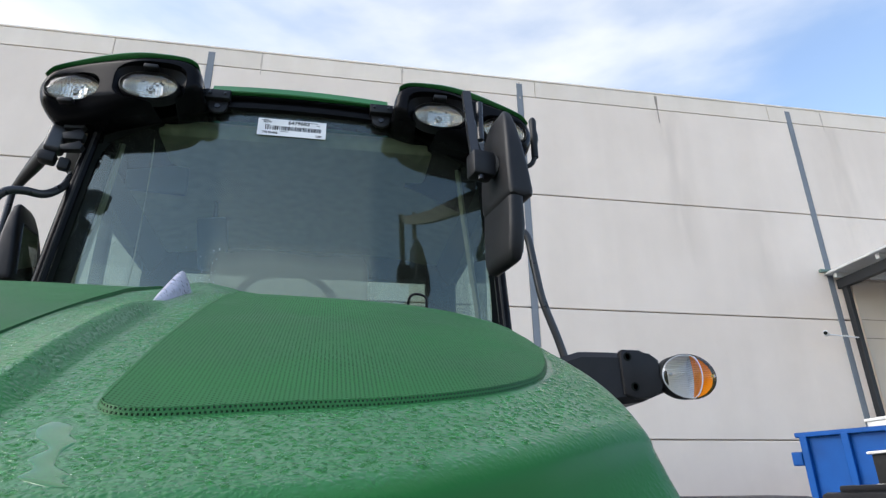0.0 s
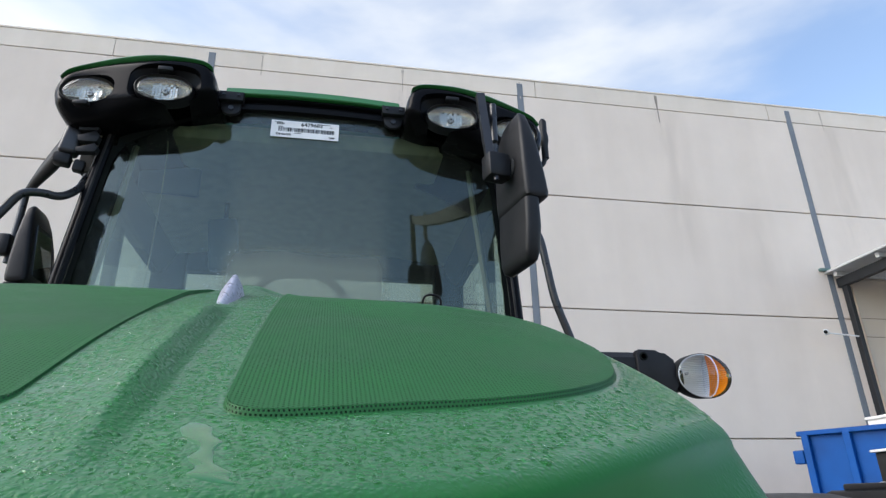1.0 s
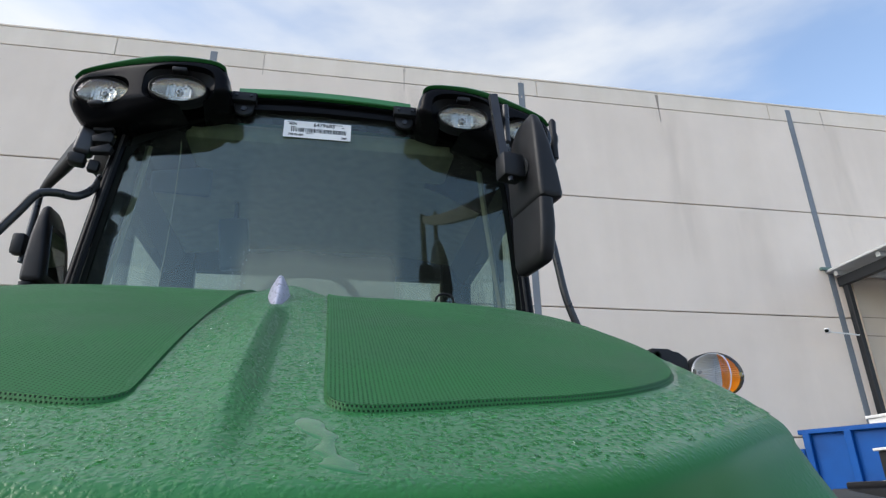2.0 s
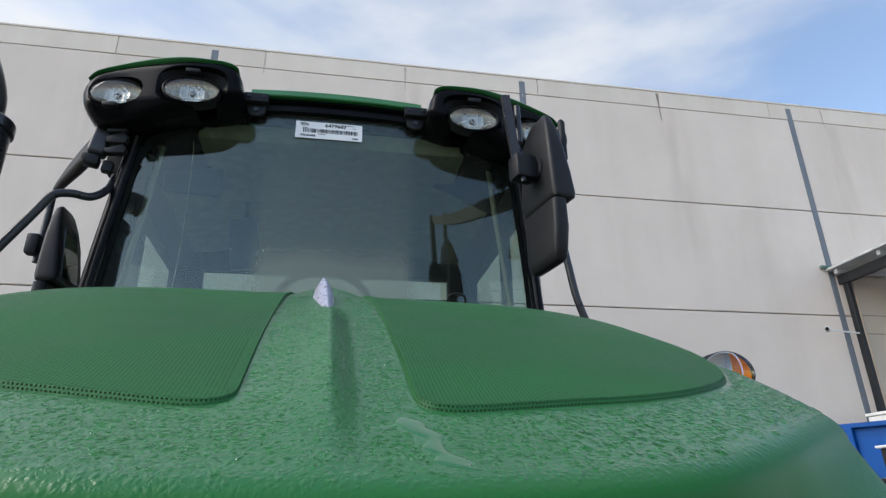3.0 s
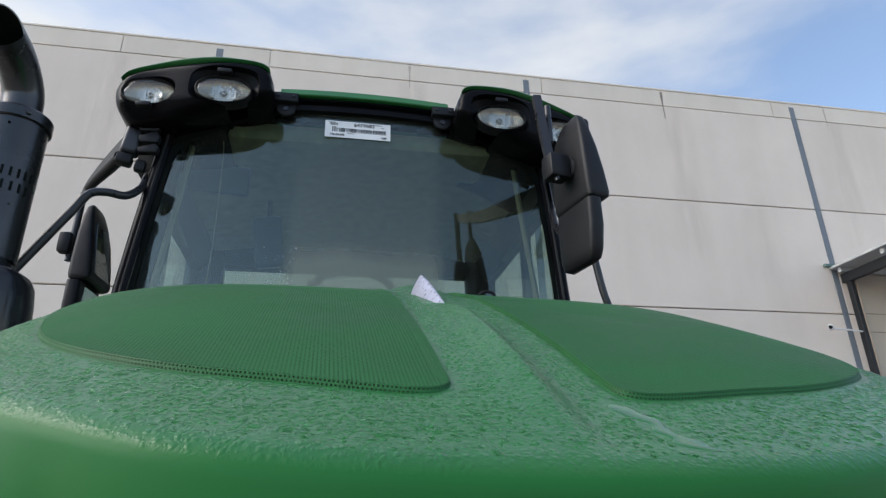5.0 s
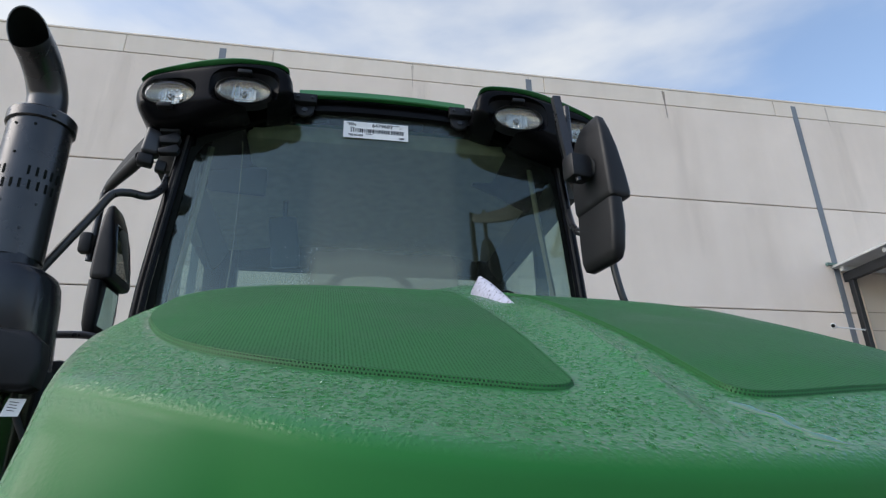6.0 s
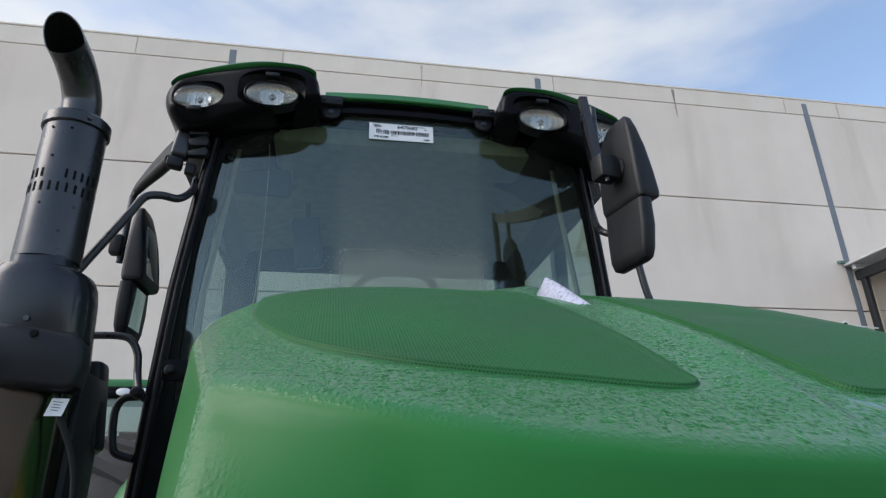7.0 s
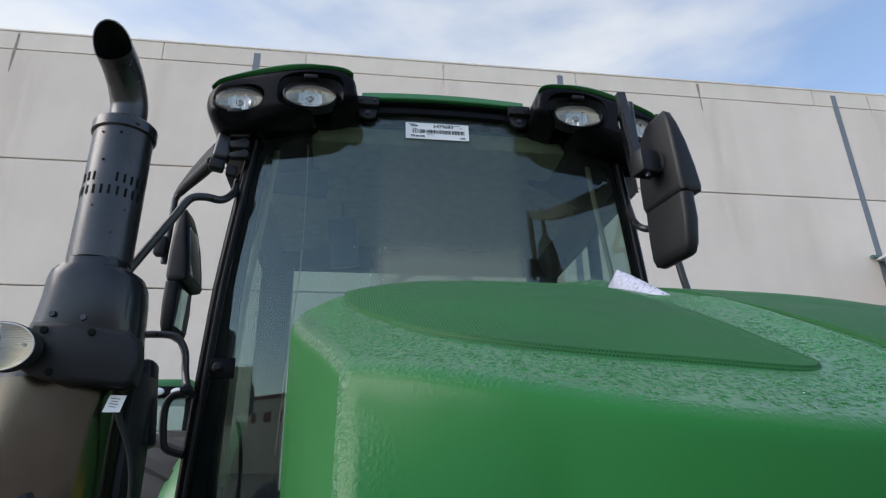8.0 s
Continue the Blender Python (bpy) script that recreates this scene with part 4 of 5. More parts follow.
# ---- cab interior ----
wheel_m = Matrix.Translation((-0.02, 2.73, 2.25)) @ Euler((radians(-30), 0, 0)).to_matrix().to_4x4()
ring = [wheel_m @ Vector((0.205 * math.cos(a), 0.205 * math.sin(a), 0)) for a in np.linspace(0, 2 * math.pi, 33)]
steering = part("steering_wheel", Geo().tube(ring, 0.016, 10, False), M_RUBBER, tractor, "black steering wheel", 60)
for a in (radians(25), radians(155), radians(90)):
    p = [wheel_m @ Vector((0, 0, -0.02)), wheel_m @ Vector((0.2 * math.cos(a), 0.2 * math.sin(a), 0))]
    part("spoke", Geo().tube(p, 0.014, 8), M_RUBBER, steering, "", 60)
part("column", Geo().tube([(-0.02, 2.74, 2.225), (-0.02, 2.60, 1.25)], [0.05, 0.07], 14), M_TRIM, steering, "steering column", 60)
g = Geo().box((0.0, 2.58, 1.62), (0.62, 0.20, 0.46), Euler((radians(-12), 0, 0)).to_matrix(), 0.06)
part("dashboard", g, M_TRIM, tractor, "dark dashboard hump", 50)
g = Geo().box((0.0, 3.42, 1.62), (0.52, 0.52, 0.16), None, 0.06, 3)
seat = part("seat", g, M_SEAT, tractor, "dark fabric driver's seat", 50)
g = Geo().box((0.0, 3.66, 2.0), (0.48, 0.14, 0.62), Euler((radians(-8), 0, 0)).to_matrix(), 0.06, 3, (0.85, 0.8))
part("backrest", g, M_SEAT, seat, "", 50)
part("headrest", Geo().box((0.0, 3.70, 2.40), (0.28, 0.10, 0.2), None, 0.045, 3), M_SEAT, seat, "", 50)
part("seat_base", Geo().box((0, 3.42, 1.28), (0.36, 0.36, 0.56), None, 0.03), M_RUBBER, seat, "", 50)
g = Geo().box((0.36, 3.25, 1.72), (0.16, 0.5, 0.12), None, 0.04, 3)
part("armrest", g, M_TRIM, tractor, "armrest console", 50)
g = Geo().box((0.44, 2.92, 2.02), (0.24, 0.03, 0.17), Euler((radians(-8), 0, radians(-18))).to_matrix(), 0.012)
part("display", g, M_GLOSSBLACK, tractor, "dark terminal screen on an arm", 40)
# roof console, cords and trim
part("roof_console", Geo().box((0.0, 2.60, 2.93), (1.15, 0.28, 0.08), None, 0.03), M_HEADLINER, tractor, "roof console above the windscreen", 40)
part("cord", Geo().tube(catmull([(-0.590, 2.50, 2.89), (-0.586, 2.505, 2.83), (-0.582, 2.505, 2.6), (-0.585, 2.50, 2.3), (-0.606, 2.49, 2.0), (-0.625, 2.48, 1.6)], 4), 0.0022, 6), M_BEIGE, tractor, "thin pale cord behind the windscreen", 60)
for sign in (1, -1):
    line = [(sign * (x + (0.022 if sign < 0 else 0.0)), 2.545, z) for x, z in ((0.700, 2.88), (0.722, 2.64), (0.748, 2.42), (0.772, 2.22), (0.785, 1.94), (0.79, 1.5))]
    part("pillar_trim", Geo().loft([[(x - sign * 0.013, y, z), (x, y - 0.010, z), (x + sign * 0.013, y, z), (x, y + 0.02, z)] for x, y, z in line]), M_BEIGE, tractor, "beige inner trim of the cab pillar", 40)
    rows = [[(sign * x, y, z) for x, z in ((0.80, 2.90), (0.845, 2.80), (0.885, 2.755), (0.935, 2.76), (0.93, 2.93))] for y in (2.56, 3.0, 3.5, 3.86)]
    part("roof_rail", Geo().loft(rows), M_TRIM, tractor, "dark roof rail above the cab door", 40)
line = [(-x - 0.022, z) for x, z in ((0.868, 1.2), (0.868, 1.9), (0.845, 2.3), (0.80, 2.87))]
part("door_frame", Geo().loft([[(x + 0.045, 2.60, z), (x - 0.03, 2.57, z), (x - 0.03, 2.66, z), (x + 0.045, 2.65, z)] for x, z in line]), M_DARK, tractor, "black front frame of the cab door", 40)
g = Geo().box((-0.435, 3.15, 2.70), (0.145, 0.06, 0.27), Euler((radians(6), radians(-7), 0)).to_matrix(), 0.018, 3)
hung = part("roof_monitor", g, M_CABMIRROR, tractor, "dark monitor hung under the cab roof", 40)
part("bracket", Geo().tube([(-0.44, 3.16, 2.80), (-0.445, 3.17, 2.94)], 0.012, 8), M_TRIM, hung, "", 40)
g = Geo().box((-0.64, 2.80, 2.865), (0.26, 0.035, 0.14), Euler((radians(8), 0, radians(6))).to_matrix(), 0.016, 3)
cab_mirror = part("cab_mirror", g, M_CABMIRROR, tractor, "dark mirror hung under the cab roof", 40)
part("stalk", Geo().tube([(-0.64, 2.81, 2.92), (-0.64, 2.83, 2.95)], 0.010, 8), M_TRIM, cab_mirror, "", 40)
# rain drops left on the clear band of the windscreen
rnd = random.Random(11)
for k in range(46):
    x, z = -0.245 - 0.125 * rnd.random(), 2.20 + 0.17 * rnd.random() ** 1.5
    r = 0.0009 + 0.0012 * rnd.random()
    c = Vector((x, arc_y(x) + bow(z) - 0.0005, z))
    rr = [[c + Vector((r * q * math.cos(a), -r * 0.5 * h, r * q * 1.3 * math.sin(a))) for a in np.linspace(0, 2 * math.pi, 8, False)] for q, h in ((1, 0), (0.8, 0.6), (0.3, 0.95))]
    part("rain_drop", Geo().loft(rr, True, True), M_DROP, windscreen, "", 60)
# wiper parking hook
hook = catmull([(0.455, 2.36, 2.165), (0.46, 2.34, 2.20), (0.485, 2.335, 2.212), (0.52, 2.335, 2.20), (0.525, 2.35, 2.16)], 5)
part("wiper_hook", Geo().tube(hook, 0.005, 8), M_BLACK, tractor, "small black wiper hook", 60)

# ---- windscreen label ----
LX, LZ, LW, LH = -0.031, 2.927, 0.277, 0.086
label_m = Matrix.Translation((LX, arc_y(0) + bow(LZ) - 0.003, LZ)) @ Euler((radians(84), 0, 0)).to_matrix().to_4x4()
outline = [(-LW / 2, -LH / 2), (LW / 2, -LH / 2), (LW / 2, LH / 2), (-LW / 2, LH / 2)]
sticker = part("label", Geo().prism(outline, label_m, 0.001), M_PAPER, tractor, "white paper label with a bar code", 0)
bars = Geo()
rnd = random.Random(5)
x = -0.108
while x < 0.118:
    w = rnd.choice((0.0022, 0.0022, 0.0044, 0.0066))
    bars.box(label_m @ Vector((x + w / 2, -0.004, 0.0016)), (w, 0.0008, 0.021))
    x += w + rnd.choice((0.0022, 0.0022, 0.0044))
part("bar_code", bars, M_INK, sticker, "printed bar code", 0)


def text_on(words, size, x, y, m, parent, mat, name="lettering"):
    cu = bpy.data.curves.new(name, "FONT")
    cu.body, cu.size, cu.extrude = words, size, 0.0003
    cu.offset = 0.0005
    cu.align_x, cu.align_y = "LEFT", "BOTTOM"
    cu.materials.append(mat)
    ob = new(name, cu)
    ob.parent = parent
    ob.matrix_local = Matrix.Translation(-ORIGIN[parent.name]) @ m @ pose(x, y, 0.0016)
    return ob


text_on("6479683", 0.0255, -0.018, 0.014, label_m, sticker, M_INK)
text_on("778 03-005", 0.0135, -0.118, -0.036, label_m, sticker, M_INK)
text_on("42270", 0.013, -0.118, 0.019, label_m, sticker, M_INK)
text_on("CMP", 0.012, 0.098, -0.038, label_m, sticker, M_INK)
for bx, by, bw in ((-0.110, 0.034, 0.03), (0.075, 0.034, 0.055), (0.105, 0.022, 0.012), (-0.03, -0.020, 0.03), (-0.10, 0.0105, 0.02)):
    part("print_bar", Geo().box(label_m @ Vector((bx, by, 0.0016)), (bw, 0.0008, 0.0022)), M_INK, sticker, "", 0)


# ---- mirrors ----
def door_mirror(edge, along, out):
    """A tall two-part mirror. edge: lower front corner; along: its width; out: its thickness, from the back of the housing to the glass."""
    e, a, o = Vector(edge), Vector(along).normalized(), Vector(out).normalized()

    def shell(levels):
        rings = []
        for z, u0, u1, w0, w1 in levels:
            r = min(0.018, (w1 - w0) * 0.35, (u1 - u0) * 0.35)
            ring = []
            for cu, cw, base in ((u0 + r, w0 + r, 180), (u1 - r, w0 + r, 270), (u1 - r, w1 - r, 0), (u0 + r, w1 - r, 90)):
                for k in range(5):
                    t = radians(base + 22.5 * k)
                    ring.append(e + a * (cu + r * math.cos(t)) + o * (cw + r * math.sin(t)) + Vector((0, 0, z)))
            rings.append(ring)
        return Geo().loft(rings)

    upper = shell([(0.200, 0.004, 0.215, 0.018, 0.080), (0.206, 0.000, 0.222, 0.010, 0.090), (0.222, 0.000, 0.226, 0.006, 0.094), (0.30, 0.002, 0.226, 0.005, 0.085),
                   (0.40, 0.008, 0.218, 0.006, 0.070), (0.48, 0.020, 0.195, 0.010, 0.054), (0.525, 0.034, 0.160, 0.016, 0.044), (0.540, 0.050, 0.135, 0.022, 0.038)])
    lower = shell([(-0.020, 0.045, 0.185, 0.022, 0.040), (-0.010, 0.030, 0.205, 0.010, 0.050), (0.02, 0.018, 0.214, 0.004, 0.056), (0.10, 0.006, 0.216, 0.004, 0.060), (0.196, 0.004, 0.214, 0.006, 0.058)])
    mirror = part("mirror", upper, M_BLACK, tractor, "tall black door mirror, folded against the cab", 40)
    part("lower_housing", lower, M_BLACK, mirror, "", 40)
    for z0, z1, u0, u1, wz0, wz1 in ((0.232, 0.455, 0.036, 0.180, 0.0935, 0.062), (0.015, 0.18, 0.040, 0.190, 0.0570, 0.0605)):
        quad = [(u0, z0, wz0), (u1, z0, wz0), (u1 - 0.01, z1, wz1), (u0 + 0.015, z1, wz1)]
        g = Geo()
        lo = [e + a * u + o * w + Vector((0, 0, z)) for u, z, w in quad]
        hi = [q + o * 0.003 for q in lo]
        g.loft([lo, hi])
        part("mirror_glass", g, M_MIRROR, mirror, "mirror glass", 0)
    return mirror


door_mirror((0.706, 1.800, 2.190), (-0.19, 0.98, 0), (0.98, 0.19, 0))
door_mirror((-1.146, 2.630, 2.098), (0.07, 1.0, 0), (1.0, -0.07, 0))

# forward arm of the folded mirror
arm = part("mirror_arm", Geo().loft([[Vector(q) + Vector((dx, dy, 0)) for dx, dy in ((-0.014, -0.010), (0.014, -0.014), (0.014, 0.010), (-0.014, 0.014))]
           for q in ((0.630, 1.915, 2.56), (0.622, 1.925, 2.66), (0.613, 1.938, 2.80), (0.610, 1.945, 2.86))]), M_STEEL, tractor, "black mirror arm", 40)
brace = catmull([(0.610, 1.945, 2.842), (0.632, 2.0, 2.800), (0.70, 2.13, 2.765), (0.79, 2.29, 2.765), (0.885, 2.46, 2.775)], 6)
tall = [0.022 + 0.040 * (k / (len(brace) - 1)) ** 1.6 for k in range(len(brace))]
part("brace", Geo().loft([[q + Vector((dx, 0, dz * h)) for dx, dz in ((-0.011, -1), (0.011, -1), (0.011, 1), (-0.011, 1))] for q, h in zip(brace, tall)]), M_STEEL, arm, "", 40)
part("clamp", Geo().box((0.642, 1.896, 2.530), (0.082, 0.070, 0.092), Euler((0, 0, radians(12))).to_matrix(), 0.012), M_BLACK, arm, "", 40)
part("knuckle", Geo().tube([(0.680 + 0.005 * k, 1.90 + 0.0015 * k, 2.531) for k in range(9)], [0.036 + 0.005 * (k % 2) for k in range(9)], 18), M_RUBBER, arm, "ribbed rubber knuckle", 40)
part("bolt", Geo().tube([(0.635, 1.88, 2.50), (0.635, 1.875, 2.468)], [0.011, 0.009], 10), M_STEEL, arm, "", 40)
part("pin", Geo().tube([(0.672, 2.0, 2.70), (0.672, 2.0, 2.86)], 0.013, 10), M_STEEL, arm, "", 40)
pivot = part("pivot_pin", Geo().tube([(1.045, 2.46, 2.93), (1.045, 2.46, 3.00), (1.045, 2.46, 3.02), (1.045, 2.46, 3.045), (1.045, 2.46, 3.07), (1.045, 2.46, 3.125), (1.045, 2.46, 3.14)],
             [0.016, 0.016, 0.021, 0.021, 0.016, 0.018, 0.010], 14), M_BLACK, tractor, "upright black pivot of the mirror arm", 30)
part("pivot_hook", Geo().tube(catmull([(1.045, 2.46, 2.94), (1.03, 2.46, 2.90), (1.0, 2.46, 2.88), (0.95, 2.46, 2.885)], 4), 0.011, 8), M_BLACK, pivot, "", 50)

# arm of the other mirror, folded back
lean = Euler((0, radians(7), radians(10))).to_matrix()
hinge = part("mirror_hinge", Geo().box((-0.930, 2.455, 2.828), (0.070, 0.062, 0.128), lean, 0.018, 4), M_STEEL, tractor, "black hinge block of the mirror arm", 40)
part("cap", Geo().box((-0.922, 2.455, 2.897), (0.060, 0.052, 0.020), lean, 0.007), M_BLACK, hinge, "", 40)
part("foot", Geo().box((-0.948, 2.452, 2.742), (0.060, 0.054, 0.046), lean, 0.010), M_BLACK, hinge, "", 40)
for k, (dx, dz, deep) in enumerate(((0.0, 0.052, 0.020), (0.004, 0.006, 0.026), (0.006, -0.045, 0.020))):
    web = [(-0.028, -deep / 2), (0.040, -deep), (0.052, 0.0), (0.040, deep), (-0.028, deep / 2)]
    turn = Matrix.Translation((-0.872 + dx, 2.440, 2.822 + dz)) @ Euler((radians(90), radians(-12), 0)).to_matrix().to_4x4()
    part("lug", Geo().prism(web, turn, 0.030, 0.004), M_BLACK, hinge, "", 40)
part("bracket", Geo().box((-0.888, 2.462, 2.722), (0.040, 0.036, 0.050), lean, 0.008), M_BLACK, hinge, "", 40)
plate = [(-0.965, 2.47, 2.805), (-1.02, 2.54, 2.795), (-1.09, 2.62, 2.768), (-1.15, 2.69, 2.735), (-1.172, 2.715, 2.705)]
half_h = [0.050, 0.045, 0.034, 0.024, 0.020]
arm2 = part("mirror_arm", Geo().loft([[Vector(q) + Vector((dx, 0, dz * h)) for dx, dz in ((-0.010, -1), (0.010, -1), (0.010, 1), (-0.010, 1))] for q, h in zip(plate, half_h)]),
            M_BLACK, tractor, "black mirror arm", 40)
part("sleeve", Geo().tube([(-0.972, 2.478, 2.768), (-1.03, 2.55, 2.755), (-1.10, 2.63, 2.738), (-1.150, 2.69, 2.722)], [0.026, 0.025, 0.021, 0.017], 14), M_BLACK, arm2, "", 50)
part("tube", Geo().tube([(-1.172, 2.715, 2.71), (-1.175, 2.72, 2.62), (-1.18, 2.72, 2.40)], 0.014, 10), M_STEEL, arm2, "", 50)
part("clamp", Geo().box((-1.195, 2.70, 2.47), (0.05, 0.05, 0.09), None, 0.012), M_BLACK, arm2, "", 40)

# guard rails beside the pillars
for sign in (1, -1):
    if sign > 0:
        pts = [(0.838, 2.46, 2.64), (0.832, 2.41, 2.54), (0.850, 2.35, 2.485), (0.915, 2.35, 2.505), (0.945, 2.35, 2.48), (0.965, 2.35, 2.36), (0.99, 2.35, 2.21), (1.045, 2.35, 2.04), (1.11, 2.35, 1.80)]
    else:
        pts = [(-0.866, 2.50, 2.70), (-0.866, 2.45, 2.620), (-0.896, 2.39, 2.555), (-0.948, 2.345, 2.543), (-0.996, 2.32, 2.520), (-1.036, 2.31, 2.445), (-1.10, 2.29, 2.316), (-1.168, 2.27, 2.18)]
    part("guard_tube", Geo().tube(catmull(pts, 6), 0.0155, 12), M_STEEL, tractor, "bent black tube beside the cab", 60)

# ---- exhaust ----
SX, SY = -1.205, 2.155
stack = part("exhaust", Geo().tube([(SX, SY, z) for z in (2.185, 2.25, 2.40, 2.60, 2.705)], 0.098, 40), M_STACK, tractor, "dark coated upright exhaust silencer", 40)
pipe = catmull([(SX, SY, 2.66), (SX, SY, 2.76), (SX - 0.002, SY - 0.012, 2.815), (SX - 0.006, SY - 0.060, 2.868), (SX - 0.012, SY - 0.120, 2.905), (SX - 0.018, SY - 0.190, 2.925)], 6)


def slant_pipe(line, r, sides=28):
    """A tube whose last ring is cut on the slant, facing forwards and a little down."""
    g = Geo().tube(line, r, sides, False)
    axis, end, face = (line[-1] - line[-2]).normalized(), line[-1], Vector((0.10, -0.86, -0.50)).normalized()
    for k in range(len(g.v) - sides, len(g.v)):
        q = Vector(g.v[k])
        g.v[k] = tuple(q + axis * ((end - q).dot(face) / axis.dot(face)))
    return g


part("pipe", slant_pipe(pipe, 0.0635), M_STACK, stack, "curved open tail pipe", 60)
bore = slant_pipe(pipe, 0.0595)
part("pipe_bore", bore, M_DARK, stack, "sooty bore", 60)
lip = [Vector(q) for q in slant_pipe(pipe, 0.0615).v[-28:]]
part("pipe_lip", Geo().tube(lip + lip[:1], 0.0022, 6, False), M_GREYMETAL, stack, "bare metal lip", 60)
part("collar", Geo().tube([(SX, SY, z) for z in (2.668, 2.672, 2.708, 2.714, 2.716)], [0.101, 0.107, 0.107, 0.102, 0.062], 40), M_STACK, stack, "", 30)
part("collar_lug", Geo().box((SX + 0.070, SY - 0.083, 2.690), (0.016, 0.012, 0.016), Euler((0, 0, radians(40))).to_matrix(), 0.004), M_STACK, stack, "", 30)
for z, turns in ((2.470, (223, 237, 250, 293, 307, 321, 334, 348)), (2.420, (210, 224, 239, 254, 269, 283, 298, 313, 328, 342))):
    for turn in turns:
        a = radians(turn)
        m = Matrix.Translation((SX + 0.0975 * math.cos(a), SY + 0.0975 * math.sin(a), z)) @ Euler((0, 0, a)).to_matrix().to_4x4()
        part("slot", Geo().box(m.translation, (0.004, 0.0075, 0.032), m.to_3x3()), M_DARK, stack, "dark cooling slot", 0)
for a, z in ((250, 2.64), (285, 2.64), (262, 2.53), (258, 2.36), (318, 2.36), (300, 2.27)):
    t = radians(a)
    c, o = Vector((SX, SY, z)), Vector((math.cos(t), math.sin(t), 0))
    part("screw", Geo().tube([c + o * 0.096, c + o * 0.101], [0.005, 0.004], 8), M_DARK if z > 2.5 else M_STEEL, stack, "", 40)


def ovals(levels, n=40, power=2.6):
    return [[(x, y, z) for x, y in oval(cx, cy, rx, ry, n, power)] for z, cx, cy, rx, ry in levels]


M_SHROUD = plain("shroud_paint", (0.020, 0.021, 0.026), 0.22, 0.3, 0.18, 5, 0.05, 260)
shroud = part("shroud", Geo().loft(ovals([(1.80, -1.245, 2.22, 0.196, 0.165), (1.86, -1.236, 2.215, 0.187, 0.160), (1.93, -1.216, 2.20, 0.168, 0.150), (1.98, -1.205, 2.19, 0.157, 0.145),
              (2.06, -1.198, 2.18, 0.150, 0.138), (2.115, -1.199, 2.175, 0.145, 0.134), (2.14, -1.20, 2.17, 0.136, 0.127), (2.152, -1.203, 2.16, 0.118, 0.114), (2.156, SX, SY, 0.092, 0.092),
              (2.19, SX, SY, 0.091, 0.091)])), M_SHROUD, tractor, "dark shaped heat shroud round the exhaust", 50)
for px, pz in ((-1.265, 1.985), (-1.175, 1.975)):
    part("screw", Geo().tube([(px, 2.055, pz), (px, 2.040, pz)], [0.011, 0.009], 10), M_STEEL, shroud, "", 40)
column = part("exhaust_column", Geo().loft(ovals([(0.85, -1.285, 2.26, 0.225, 0.18), (1.5, -1.268, 2.24, 0.213, 0.17), (1.80, -1.243, 2.22, 0.190, 0.16)], 40, 3.0)), M_COLUMN, tractor, "bare dark steel lower exhaust casing", 50)
part("screw", Geo().tube([(-1.24, 2.085, 1.66), (-1.24, 2.07, 1.66)], [0.012, 0.010], 10), M_STEEL, column, "", 40)
part("back_plate", Geo().box((-1.062, 2.30, 1.395), (0.05, 0.22, 0.91), None, 0.01), M_BLACK, column, "", 40)
# bracket box with the front indicator
outline = [(-0.155, 0.062), (-0.14, 0.085), (-0.06, 0.088), (-0.03, 0.082), (0.115, 0.070), (0.15, 0.040), (0.158, -0.02), (0.15, -0.085), (0.12, -0.098), (-0.05, -0.085), (-0.12, -0.065), (-0.155, -0.05)]
m = Matrix.Translation((-1.145, 2.06, 1.855)) @ Euler((radians(90), 0, radians(6))).to_matrix().to_4x4()
box = part("lamp_bracket", Geo().prism(outline, m, 0.085, 0.018, 3).add([], []), M_BLACK, tractor, "moulded black lamp bracket on the exhaust", 40)
for bx, bz in ((-0.105, 0.060), (0.02, 0.058), (-0.07, -0.06)):
    q = m @ Vector((bx, bz, 0.084))
    part("screw", Geo().tube([q, q + Vector((0, -0.006, 0))], [0.012, 0.010], 10), M_DARK, box, "", 40)


